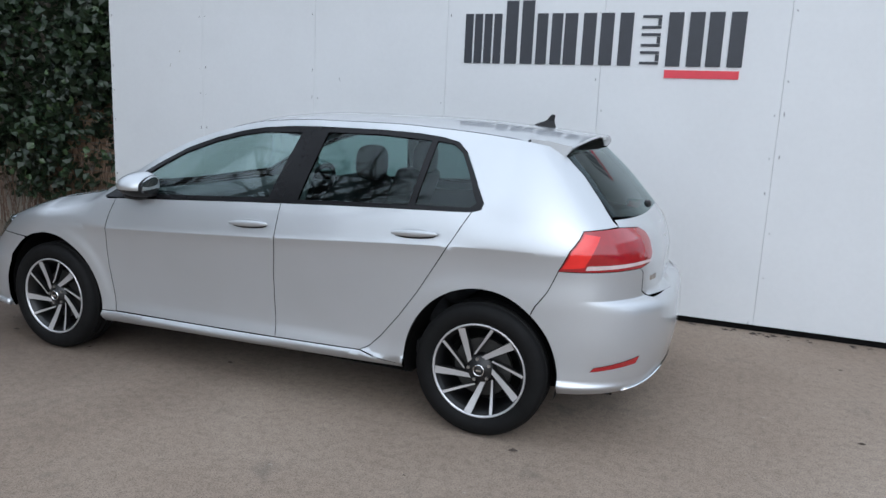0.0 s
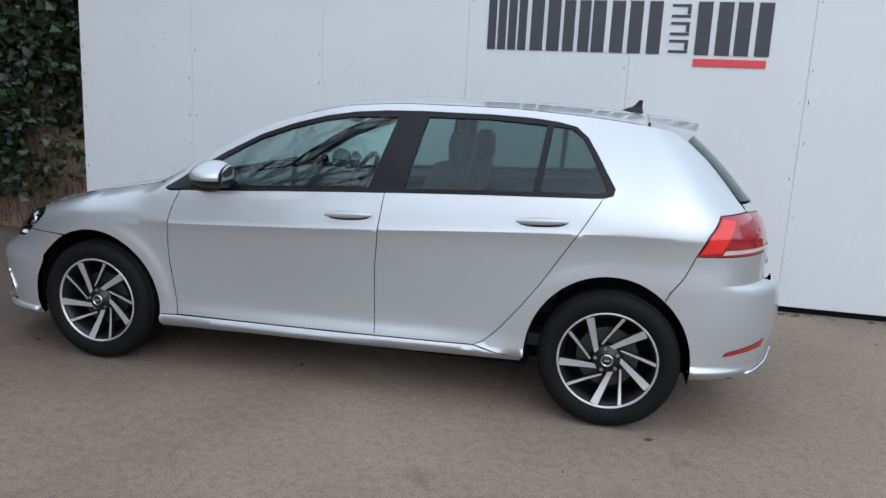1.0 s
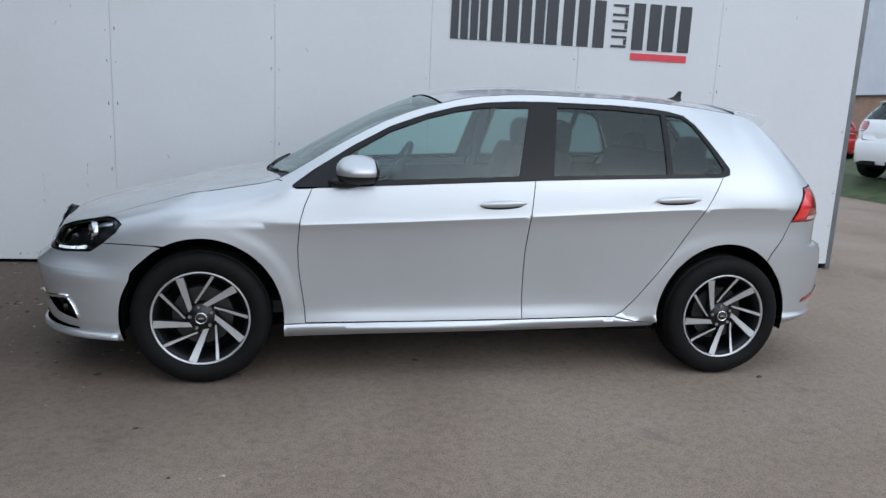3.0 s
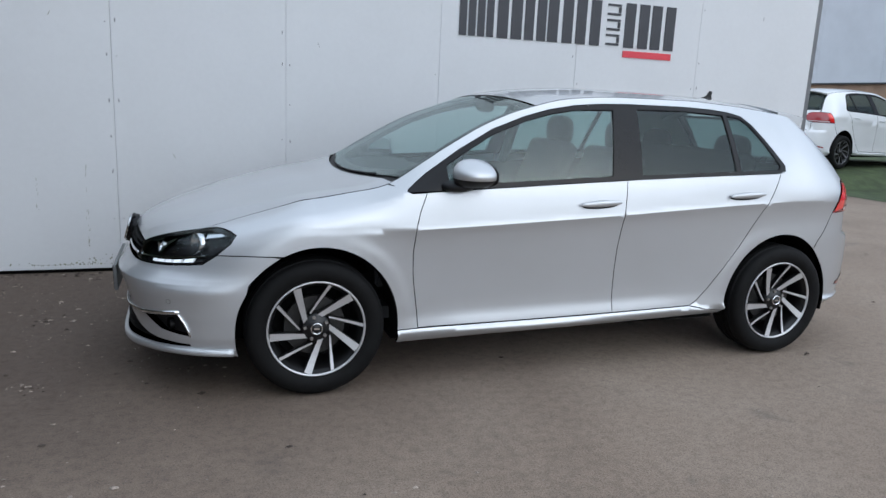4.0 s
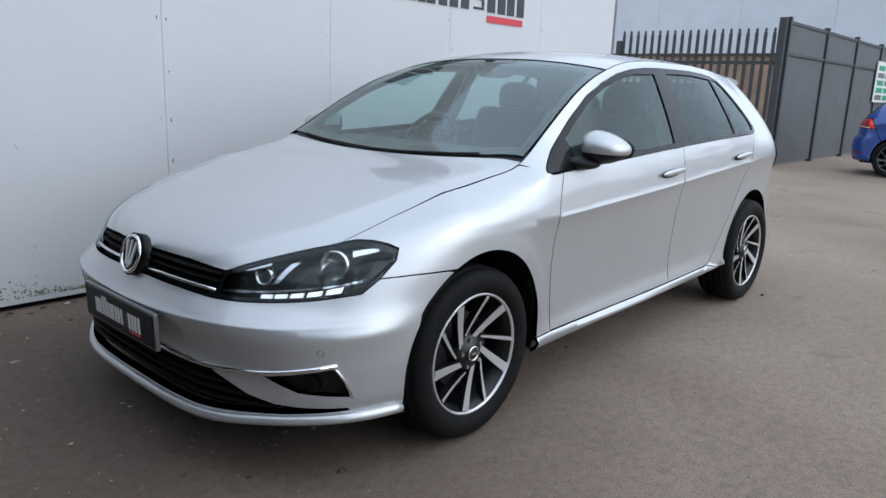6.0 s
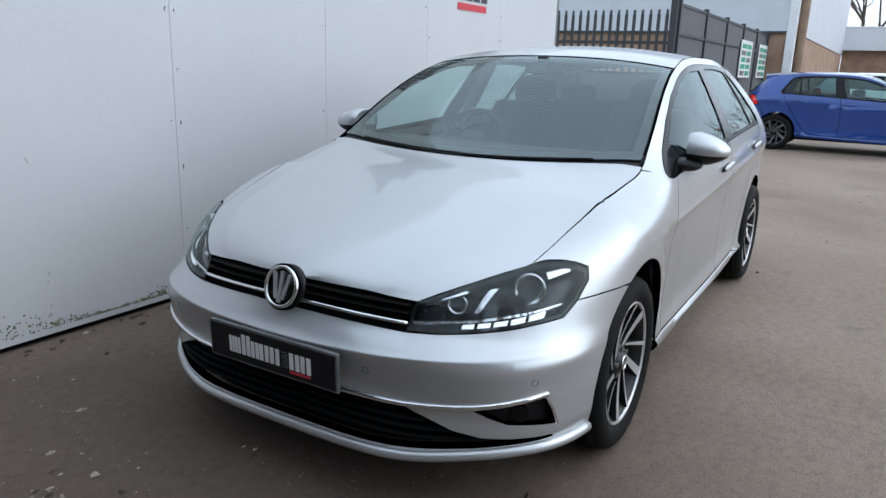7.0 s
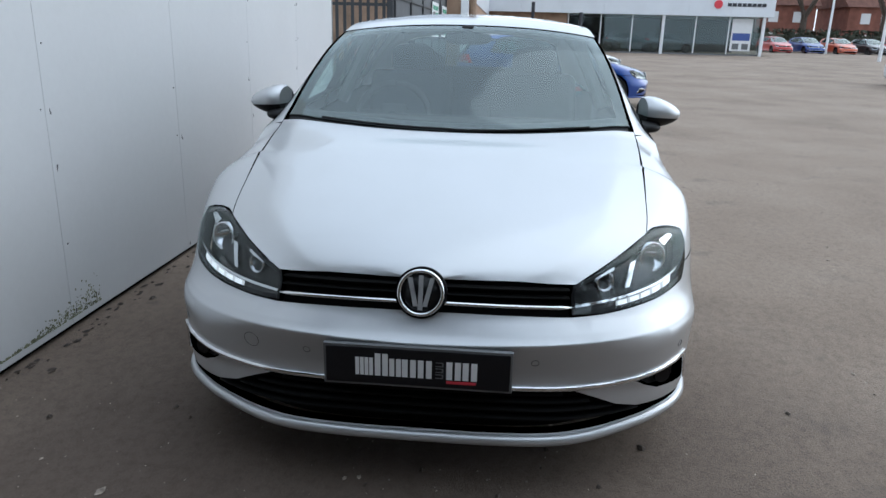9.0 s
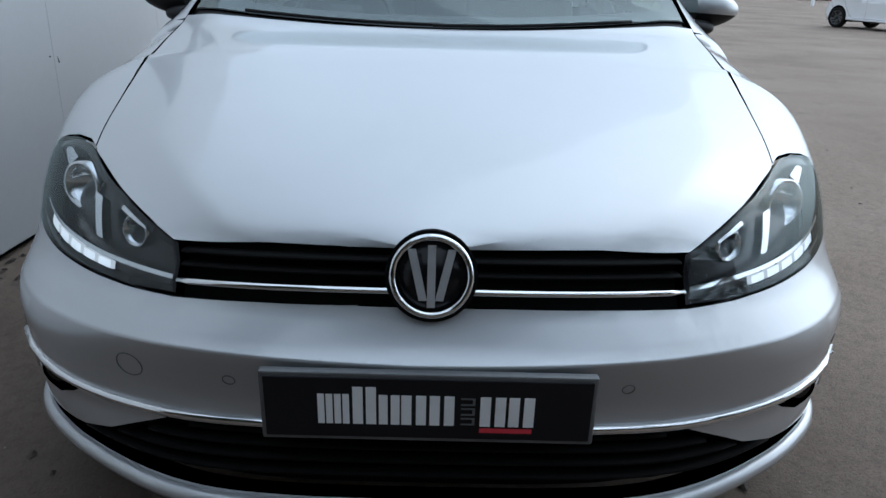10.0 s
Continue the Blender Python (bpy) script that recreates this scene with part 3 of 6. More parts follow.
def inset(loop, gap):
    """Moves an outline inwards by gap."""
    p, q = np.roll(loop, 1, 0), np.roll(loop, -1, 0)
    t = q - p
    t = t / np.maximum(np.linalg.norm(t, axis=1, keepdims=True), 1e-9)
    area = 0.5 * np.sum(loop[:, 0] * q[:, 1] - q[:, 0] * loop[:, 1])
    return loop + np.stack([-t[:, 1], t[:, 0]], 1) * gap * (1 if area > 0 else -1)


def inside(loop, pts):
    x, y = pts[:, 0], pts[:, 1]
    hit = np.zeros(len(pts), bool)
    for (x0, y0), (x1, y1) in zip(loop, np.roll(loop, -1, 0)):
        c = (y0 > y) != (y1 > y)
        hit ^= c & (x < (x1 - x0) * (y - y0) / (y1 - y0 + 1e-15) + x0)
    return hit


def near_edge(loop, pts, d):
    bad = np.zeros(len(pts), bool)
    for q in loop:
        bad |= np.hypot(pts[:, 0] - q[0], pts[:, 1] - q[1]) < d
    return bad


def panel(name, chart, loop, mat, parent, step=0.025, gap=0.0025, lift=0.0, hem=0.014, holes=(), label="", lines=()):
    """A sheet of bodywork: an outline laid onto a chart, with a rolled edge."""
    from mathutils.geometry import delaunay_2d_cdt
    edge = inset(dense(list(loop), step), gap)
    rims = [edge] + [dense(list(h), step) for h in holes]
    lo, hi = edge.min(0), edge.max(0)
    gx, gy = np.meshgrid(np.arange(lo[0] + step / 2, hi[0], step), np.arange(lo[1] + step / 2, hi[1], step))
    pts = np.stack([gx.ravel(), gy.ravel()], 1)
    keep = inside(edge, pts)
    for h in rims[1:]:
        keep &= ~inside(h, pts)
    pts = pts[keep]
    for f in lines:
        us = np.arange(lo[0] + step * 0.4, hi[0], step * 0.8)
        zz = f(us)
        row = np.concatenate([np.stack([us, zz - 0.0035], 1), np.stack([us, zz + 0.0035], 1)])
        ok = inside(edge, row)
        for h in rims[1:]:
            ok &= ~inside(h, row)
        pts = pts[np.abs(pts[:, 1] - f(pts[:, 0])) > step * 0.45]
        pts = np.concatenate([pts, row[ok]])
    for r in rims:
        pts = pts[~near_edge(r, pts, step * 0.55)]
    uv, edges = [], []
    for r in rims:
        n0 = len(uv)
        uv += [tuple(p) for p in r]
        edges += [(n0 + i, n0 + (i + 1) % len(r)) for i in range(len(r))]
    n_rim = len(uv)
    uv += [tuple(p) for p in pts]
    res = delaunay_2d_cdt([Vector(p) for p in uv], edges, [], 1, 1e-7)
    vs, fs = np.array([tuple(v) for v in res[0]]), [tuple(f) for f in res[2]]
    if holes:
        mids = np.array([vs[list(f)].mean(0) for f in fs])
        gone = np.zeros(len(fs), bool)
        for h in rims[1:]:
            gone |= inside(h, mids)
        fs = [f for f, g in zip(fs, gone) if not g]
    d = 1e-4
    P = chart(vs[:, 0], vs[:, 1])
    N = np.cross(chart(vs[:, 0] + d, vs[:, 1]) - chart(vs[:, 0] - d, vs[:, 1]), chart(vs[:, 0], vs[:, 1] + d) - chart(vs[:, 0], vs[:, 1] - d))
    N = N / np.maximum(np.linalg.norm(N, axis=1, keepdims=True), 1e-12)
    mid = np.array([0, 0, 0.6])
    if np.sum((P - mid) * N) < 0:
        N = -N
    P = P + N * lift
    out = []
    for f in fs:
        a, b, c = P[f[0]], P[f[1]], P[f[2]]
        out.append(f if np.dot(np.cross(b - a, c - a), N[f[0]]) > 0 else f[::-1])
    count = {}
    for f in out:
        for i in range(3):
            count[(f[i], f[(i + 1) % 3])] = 1
    border = [e for e in count if (e[1], e[0]) not in count]
    verts, normals = list(P), list(N)
    low = {}
    for a, b in border:
        for k in (a, b):
            if k not in low:
                low[k] = len(verts)
                verts.append(P[k] - N[k] * hem)
                normals.append(N[k])
    quads = [(b, a, low[a], low[b]) for a, b in border]
    me = mesh_of(name, verts, out + quads, mat, True)
    me.polygons.foreach_set("use_smooth", [True] * len(out) + [False] * len(quads))
    loops = np.zeros(len(me.loops), np.int32)
    me.loops.foreach_get("vertex_index", loops)
    cn = np.array(normals)[loops]
    off = 3 * len(out)
    for i, (a, b, *_r) in enumerate(quads):
        t = P[a] - P[b]
        s = np.cross(t, N[a])
        s = s / max(np.linalg.norm(s), 1e-9)
        for k in range(4):
            cn[off + 4 * i + k] = -s
    me.normals_split_custom_set([tuple(v) for v in cn])
    return part(name, me, mat, parent, label)


def arch(cx, a0, a1, n=26, grow=1.0):
    return [(cx + ARCH_R * grow * math.cos(radians(a0 + (a1 - a0) * i / n)), 0.312 + ARCH_H * grow * math.sin(radians(a0 + (a1 - a0) * i / n))) for i in range(n + 1)]


def edge_line(x0, x1, n=30, drop=0.0):
    return [(x0 + (x1 - x0) * i / n, float(Z_EDGE(x0 + (x1 - x0) * i / n)) - drop) for i in range(n + 1)]


SEAM_A = [(-0.812, 0.931), (-0.845, 0.85), (-0.864, 0.779), (-0.874, 0.654), (-0.870, 0.56), (-0.858, 0.472), (-0.842, 0.37), (-0.835, 0.295)]
SEAM_B = [(0.246, 0.995), (0.225, 0.80), (0.212, 0.647), (0.212, 0.52), (0.215, 0.421), (0.22, 0.309)]
SEAM_C = [(1.232, 1.038), (1.165, 0.92), (1.08, 0.785), (0.99, 0.64), (0.90, 0.515), (0.811, 0.405), (0.75, 0.345), (0.70, 0.3195)]
WIN_TOP = [(-0.895, 0.945), (-0.795, 1.017), (-0.62, 1.127), (-0.443, 1.223), (-0.267, 1.288), (-0.12, 1.328), (0.024, 1.353), (0.18, 1.366), (0.34, 1.371), (0.69, 1.371),
           (0.88, 1.364), (1.0, 1.352), (1.085, 1.334), (1.14, 1.29), (1.192, 1.215), (1.242, 1.135), (1.278, 1.078), (1.272, 1.051), (1.232, 1.038)]
LAMP = [("y", 0.43, 0.580), ("y", 0.424, 0.630), ("y", 0.430, lamp_top(0.43)), ("y", 0.55, lamp_top(0.55)), ("y", 0.67, lamp_top(0.67)), ("x", -1.735, 0.761), ("x", -1.70, 0.761), ("x", -1.672, 0.754), ("x", -1.651, 0.741),
        ("x", -1.672, 0.708), ("x", -1.730, 0.658), ("x", -1.790, 0.616), ("y", 0.70, 0.597), ("y", 0.62, 0.588), ("y", 0.52, 0.580)]
TAIL_LAMP = [("x", 1.637, 0.818), ("x", 1.68, 0.905), ("x", 1.725, 0.992), ("y", 0.64, 1.003), ("y", 0.50, 0.995), ("y", 0.455, 0.975), ("y", 0.44, 0.93), ("y", 0.45, 0.875), ("y", 0.50, 0.838), ("y", 0.58, 0.824), ("x", 1.74, 0.818)]


def fold_line(u):
    return Z_DOOR(u) + 0.085


def fold_shift(a, z):
    """How far the bumper's fold has risen, a from 0 at the middle to 1 at the wheel."""
    return 0.035 * a ** 0.7 * np.clip((0.62 - z) / 0.1, 0, 1) * np.clip((z - 0.42) / 0.08, 0, 1)


def nose_row(level):
    def line(w):
        a = np.clip(np.abs(w) / LF, 0, 1)
        z = level + 0 * a
        for _ in range(12):
            z = level + fold_shift(a, z)
        return z
    return line


nose_line, nose_line_up = nose_row(0.506), nose_row(0.530)


def tail_line(w):
    return 0.69 + 0 * np.asarray(w)


SIDE_LINES = (Z_CREASE, fold_line)


def under_edge(drop):
    """A line on the wing that runs that far below the bonnet's edge."""
    def line(u):
        u = np.asarray(u, float)
        z = np.full_like(u, 0.8)
        for _ in range(6):
            z = Z_EDGE(shell(u, z)[..., 0])
        return z - drop
    return line


WING_LINES = (fold_line, under_edge(0.012), under_edge(0.028), under_edge(0.046))
BONNET_LINES = tuple((lambda x, a=a, b=b: a * 0.7 * (BONNET_LINE(x) + b)) for a in (-1, 1) for b in (-0.033, 0.0, 0.033))


def nu(p):
    """Width along the nose sheet of a lamp point."""
    return (fy(p[1], p[2]) if p[0] == "y" else fx(p[1], p[2])) - (XS - LF), p[2]


def tu(p):
    return XR + LR - (ry(p[1], p[2]) if p[0] == "y" else rx(p[1], p[2])), p[2]


def flip(loop):
    return [(-a, b) for a, b in loop][::-1]


def wheel(parent, x, y, r=0.316, hero=True, turn=0.0, spoke=ALLOY, name="wheel"):
    """A tyre on a ten-bladed alloy wheel; its outer face looks to -y."""
    hub = new(name)
    hub.parent = parent
    side = 0 if y < 0 else 180
    hub.matrix_local = pose(x, y, r, 0, turn, side)
    k = r / 0.316
    w = 0.205
    prof = [(0.222, -0.088), (0.236, -0.101), (0.262, -0.1075), (0.288, -0.104), (0.303, -0.094), (0.312, -0.078), (0.3155, -0.05)]
    for g in (-0.045, 0.0, 0.045):
        prof += [(0.316, g - 0.012), (0.308, g - 0.009), (0.308, g + 0.001), (0.316, g + 0.004)] if hero else []
    prof += [(0.3155, 0.06), (0.312, 0.078), (0.303, 0.094), (0.285, 0.104), (0.25, 0.105), (0.222, 0.09)]
    v, f = lathe([(a * k, b * k) for a, b in prof], seg=64 if hero else 24)
    part("tyre", mesh_of("tyre", v, f, RUBBER, True), RUBBER, hub)
    v, f = lathe([(a * k, b * k) for a, b in [(0.224, -0.088), (0.2225, -0.095), (0.2165, -0.095), (0.213, -0.088)]], seg=64 if hero else 24)
    part("rim", mesh_of("rim", v, f, spoke, True), spoke, hub)
    v, f = lathe([(a * k, b * k) for a, b in [(0.213, -0.088), (0.206, -0.075), (0.197, -0.066), (0.19, 0.02), (0.18, 0.085)]], seg=48 if hero else 20)
    part("barrel", mesh_of("barrel", v, f, RIM_DARK, True), RIM_DARK, hub)
    v, f = lathe([(0.0, -0.02 * k), (0.138 * k, -0.02 * k), (0.14 * k, -0.012 * k), (0.14 * k, 0.0)], seg=32)
    part("brake_disc", mesh_of("brake_disc", v, f, DISC, False), DISC, hub)
    v, f = lathe([(0.0, 0.06 * k), (0.196 * k, 0.06 * k)], seg=24)
    part("back_plate", mesh_of("back_plate", v, f, UNDER, False), UNDER, hub)

    def at(rr, a):
        return rr * k * math.cos(radians(a)), rr * k * math.sin(radians(a))

    for i in range(5):
        for (ai, ri, ao, wi, wo) in ((153, 0.052, 115, 0.020, 0.036), (112, 0.074, 74, 0.008, 0.015)):
            a0, a1 = ai - 72 * i, ao - 72 * i
            p, q = Vector(at(ri, a0)), Vector(at(0.211, a1))
            d = (q - p).normalized()
            s = Vector((-d.y, d.x))
            outline = [p - s * wi / 2 * k, q - s * wo / 2 * k, q + s * wo / 2 * k, p + s * wi / 2 * k]
            n = 4
            verts, faces = [], []
            for j in range(n + 1):
                t = j / n
                dish = (-0.066 - 0.026 * t ** 1.5) * k
                for e0, e1, back in ((0, 1, 0), (3, 2, 0), (3, 2, 0.03), (0, 1, 0.03)):
                    c = outline[e0].lerp(outline[e1], t)
                    verts.append((c.x, dish + back * k, c.y))
            mi = []
            for j in range(n):
                b = 4 * j
                for m_, (c0, c1) in enumerate(((0, 1), (1, 2), (2, 3), (3, 0))):
                    faces.append((b + c0, b + c1, b + 4 + c1, b + 4 + c0))
                    mi.append(0 if m_ == 0 else 1)
            me = mesh_of("spoke", verts, faces, [spoke, RIM_DARK])
            me.polygons.foreach_set("material_index", mi)
            part("spoke", me, None, hub)
    v, f = lathe([(a * k, b * k) for a, b in [(0.0, -0.084), (0.028, -0.083), (0.031, -0.078), (0.036, -0.074), (0.062, -0.066), (0.07, -0.05), (0.072, 0.0)]], seg=32)
    part("hub", mesh_of("hub", v, f, RIM_DARK, True), RIM_DARK, hub)
    if hero:
        v, f = lathe([(0.022, -0.0835), (0.0235, -0.0862), (0.026, -0.0862), (0.0275, -0.0835)], seg=28)
        part("hub_ring", mesh_of("hub_ring", v, f, CHROME, True), CHROME, hub, "thin chrome ring")
        part("hub_emblem", boxed(-0.012, 0.012, -0.0865, -0.083, -0.004, 0.004), CHROME, hub)
        for i in range(5):
            c = at(0.052, 30 + 72 * i)
            b = bmesh.new()
            rod(b, (c[0], -0.078, c[1]), (c[0], -0.05, c[1]), 0.008, seg=8)
            part("wheel_bolt", b, SATIN, hub)
    return hub


def blob(name, centre, size, mat, parent, power=2.6, cut=None, rot=None, label="", seg=20, taper=0.0):
    """A rounded housing: a squared-off ellipsoid, cut to lie above or below a height."""
    bm = bmesh.new()
    bmesh.ops.create_uvsphere(bm, u_segments=seg, v_segments=seg // 2 + 2, radius=1)
    for v in bm.verts:
        n = (abs(v.co.x) ** power + abs(v.co.y) ** power + abs(v.co.z) ** power) ** (1 / power)
        v.co = v.co / max(n, 1e-6)
        v.co.z *= 1 - taper * v.co.y
    if cut:
        for axis, sign, at_ in cut:
            no = Vector((0, 0, 0))
            no[axis] = sign
            co = Vector((0, 0, 0))
            co[axis] = at_
            r = bmesh.ops.bisect_plane(bm, geom=bm.verts[:] + bm.edges[:] + bm.faces[:], plane_co=co, plane_no=no, clear_outer=True)
            es = [e for e in r["geom_cut"] if isinstance(e, bmesh.types.BMEdge)]
            if es:
                bmesh.ops.edgeloop_fill(bm, edges=es)
    m = Matrix.Translation(centre) @ (rot or Matrix()) @ Matrix.Diagonal((*size, 1))
    bmesh.ops.transform(bm, matrix=m, verts=bm.verts)
    ob = part(name, bm, mat, parent, label, smooth=True)
    ob.data.set_sharp_from_angle(angle=radians(40))
    return ob


def seat(parent, x, y, rear=False):
    s = new("rear_bench" if rear else "front_seat")
    s.parent = parent
    w = 0.6 if rear else 0.25
    b = boxed(x - 0.25, x + 0.27, y - w, y + w, 0.42, 0.58, 0.05)
    part("cushion", b, CLOTH, s, smooth=True)
    b = boxed(-0.07, 0.07, -w, w, 0, 0.62, 0.05, m=pose(x + 0.26, y, 0.54, 0, 20, 0))
    part("backrest", b, CLOTH, s, smooth=True)
    for hy in ((-0.38, 0.38) if rear else (0,)):
        blob("headrest", (x + 0.50, y + hy, 1.19 if not rear else 1.13), (0.055, 0.135, 0.095), CLOTH, s, 3.0)
        for o in (-0.06, 0.06):
            part("headrest_post", rod(bmesh.new(), (x + 0.47, y + hy + o, 1.0), (x + 0.50, y + hy + o, 1.15), 0.006, seg=6), SATIN, s)


def car(name, label, coat, hero=False, size=(1, 1, 1), m=None, group="", spoke=ALLOY, wheel_r=0.316, smoked=GLASS_REAR):
    """A five-door hatchback; the coarse form serves for cars seen far off."""
    root = thing(name, label, "car", None, group)
    st = 0.024 if hero else 0.07
    sides = (("left", left_side, -1), ("right", right_side, 1))
    gap = 0.0021 if hero else 0.004

    def pan(nm, chart, loop, mat, parent=root, **k):
        k.setdefault("step", st), k.setdefault("gap", gap)
        if nm in ("front_wing", "body_side", "door_skin") and hero:
            k.setdefault("lines", SIDE_LINES)
        if nm == "front_wing" and hero:
            k["lines"], k["step"] = WING_LINES, 0.02
        if nm == "bonnet" and hero:
            k["lines"], k["step"], k["gap"] = BONNET_LINES, 0.018, 0.0014
        if nm == "front_bumper":
            k.setdefault("lines", (nose_line, nose_line_up))
        if nm == "rear_bumper":
            k.setdefault("lines", (tail_line,))
        ob = panel(nm, chart, loop, mat, parent, **k)
        return ob

    # dark inner shell and floor
    for _n, chart, sg in sides:
        loop = [(fy(0.02, 0.3), 0.24)] + arch(-1.30, 190, -8, 20, 1.09) + arch(1.30, 188, -8, 20, 1.09) + [(ry(0.02, 0.3), 0.28), (ry(0.02, 0.9), 0.92), (1.2, 0.99), (-0.7, 0.90), (-1.0, 0.88), (-1.31, 0.78), (fx(-1.6, 0.7), 0.66), (fy(0.4, 0.6), 0.56), (fy(0.02, 0.5), 0.55)]
        pan("inner_shell", chart, loop, UNDER, lift=-0.035, hem=0.002, step=0.06, gap=0)
        for cx in (-1.30, 1.30):
            v, f = lathe([(ARCH_R * 1.005, -0.13), (ARCH_R * 1.005, 0.13)], seg=24, arc=math.pi * 1.12)
            v = [(cx + a * math.cos(-0.19) - c * math.sin(-0.19), sg * 0.71 + b, 0.312 + (a * math.sin(-0.19) + c * math.cos(-0.19)) * ARCH_H / ARCH_R) for a, b, c in v]
            part("wheel_arch_liner", mesh_of("wheel_arch_liner", v, f, UNDER, True), UNDER, root)
    for x0, x1, hw in ((-1.9, -1.66, 0.6), (-0.94, 0.94, 0.76), (1.66, 1.88, 0.6)):
        part("underbody", boxed(x0, x1, -hw, hw, 0.215, 0.26), UNDER, root)
    part("underbody", boxed(-1.66, -0.94, -0.58, 0.58, 0.2, 0.5), UNDER, root)
    part("underbody", boxed(0.94, 1.66, -0.58, 0.58, 0.2, 0.5), UNDER, root)

    # side panels
    rear_edge = [(XR + LR - a, b) for a, b in (tu(p) for p in [("y", 0.535, 1.330), ("y", 0.575, 1.22), ("y", 0.615, 1.12), ("y", 0.645, 1.03), ("y", 0.64, 1.005), ("x", 1.725, 0.992), ("x", 1.68, 0.905), ("x", 1.637, 0.818), ("x", 1.587, 0.72), ("x", 1.557, 0.655)])]
    lamp_u = [(XS - LF + a, b) for a, b in (nu(p) for p in LAMP)]
    for sn, chart, sg in sides:
        wing = [(-0.935, 0.2885), (-0.836, 0.2915)] + SEAM_A[::-1][1:] + [(-0.88, 0.9285), (-0.94, 0.955)] + edge_line(-0.975, LAMP_EDGE[-1][0] + 0.01, 30)
        wing = [(fx(x, z), z) if x < XS else (x, z) for x, z in wing] + lamp_u[4:11] + [(fx(-1.62, 0.6615), 0.6615), (fx(-1.50, 0.6595), 0.6595)]
        pts = [(fx(x, z), z) if x < XS else (x, z) for x, z in arch(-1.30, 116, -3, 30)]
        pan("front_wing", chart, wing + pts, coat)
        body = [(-0.905, 0.930), (-0.95, 0.955)] + edge_line(-0.97, 1.35, 60) + [(rx(1.42, 1.352), 1.352)] + rear_edge
        body += [(rx(x, z), z) for x, z in arch(1.30, 50, 184, 30)] + [(0.80, 0.3), (0.70, 0.3195)] + SEAM_C[::-1][1:] + WIN_TOP[::-1][1:]
        pan("body_side", chart, body, coat)
        sill = [(-0.935, 0.2865), (-0.83, 0.2905), (0.06, 0.3035), (0.70, 0.3175), (0.80, 0.298), (0.925, 0.288), (0.925, 0.260), (0.5, 0.250), (0.06, 0.240), (-0.5, 0.230), (-0.935, 0.221)]
        pan("sill", chart, sill, coat, gap=0.001)
        d1 = new("front_door")
        d1.parent = root
        pan("door_skin", chart, SEAM_A[::-1] + [(-0.80, 0.934), (-0.5, 0.952), (0.03, 0.984)] + SEAM_B + [(-0.3, 0.3005)], coat, d1)
        d2 = new("rear_door")
        d2.parent = root
        pan("door_skin", chart, SEAM_B[::-1] + [(0.25, 0.9965), (0.7, 1.018)] + SEAM_C, coat, d2)
        f_pane = [(-0.70, 0.966), (0.165, 1.014), (0.245, 1.338), (0.02, 1.330), (-0.12, 1.306), (-0.267, 1.266), (-0.443, 1.200), (-0.60, 1.112), (-0.70, 1.05)]
        r_pane = [(0.337, 1.020), (0.925, 1.045), (0.952, 1.335), (0.69, 1.349), (0.392, 1.346)]
        q_pane = [(0.957, 1.047), (1.224, 1.056), (1.244, 1.077), (1.172, 1.208), (1.118, 1.29), (1.065, 1.325), (0.982, 1.334)]
        pan("window_surround", chart, [(-0.90, 0.932)] + WIN_TOP + [(0.7, 1.0185), (0.03, 0.985), (-0.5, 0.953)], BLACK_GLOSS, lift=0.001, gap=0.001, holes=(f_pane, r_pane, q_pane), label="gloss black window surround")
        for nm, pl, g, par in (("window_pane", f_pane, GLASS_FRONT, d1), ("window_pane", r_pane, smoked, d2), ("quarter_pane", q_pane, smoked, root)):
            ob = pan(nm, chart, pl, g, par, lift=-0.004, hem=0.0, gap=-0.004)
            ob.visible_shadow = False
        for (x0, x1, zh), par in (((-0.03, 0.197, 0.872), d1), ((0.872, 1.09, 0.912), d2)):
            p = chart(np.array((x0 + x1) / 2), np.array(zh + 0.006))
            tilt = pose(0, 0, 0, 0, -3.2, 0) @ pose(0, 0, 0, sg * -8, 0, 0)
            blob("handle_cup", (p[0] - 0.002, p[1] - sg * 0.002, p[2] - 0.006), (0.098, 0.004, 0.034), coat, par, 2.1, None, tilt, seg=28 if hero else 8)
            blob("door_handle", (p[0], p[1] + sg * 0.020, p[2] + 0.006), (0.115, 0.012, 0.0150), coat, par, 2.25, None, tilt, seg=32 if hero else 8)
            if hero:
                # black blob stands in for the shade inside the body-coloured cup
                blob("handle_gap", (p[0], p[1] + sg * 0.006, p[2] - 0.001), (0.104, 0.007, 0.0200), BLACK_TRIM, par, 2.2, None, tilt, "black piece standing in for the shade behind the grip", seg=24)
        # mirror
        mr = new("door_mirror")
        mr.parent = root
        rot = pose(0, 0, 0, 0, 0, -sg * 8)
        drop = Matrix.Shear("XY", 4, (0, 0))
        drop[2][1] = sg * -0.04
        rot = rot @ drop
        blob("mirror_cap", (-0.60, sg * 0.905, 1.022), (0.106, 0.098, 0.064), coat, mr, 2.25, ((2, -1, -0.25), (0, 1, 0.74), (1, -sg, -sg * 0.72)), rot, seg=28 if hero else 12, taper=sg * 0.38)
        blob("mirror_base", (-0.60, sg * 0.905, 1.020), (0.105, 0.096, 0.062), BLACK_TRIM, mr, 2.25, ((2, 1, -0.25), (2, -1, -0.9), (0, 1, 0.80), (1, -sg, -sg * 0.72)), rot, "black plastic", seg=28 if hero else 12, taper=sg * 0.38)
        blob("mirror_arm", (-0.665, sg * 0.835, 0.962), (0.075, 0.075, 0.026), BLACK_TRIM, mr, 2.5)
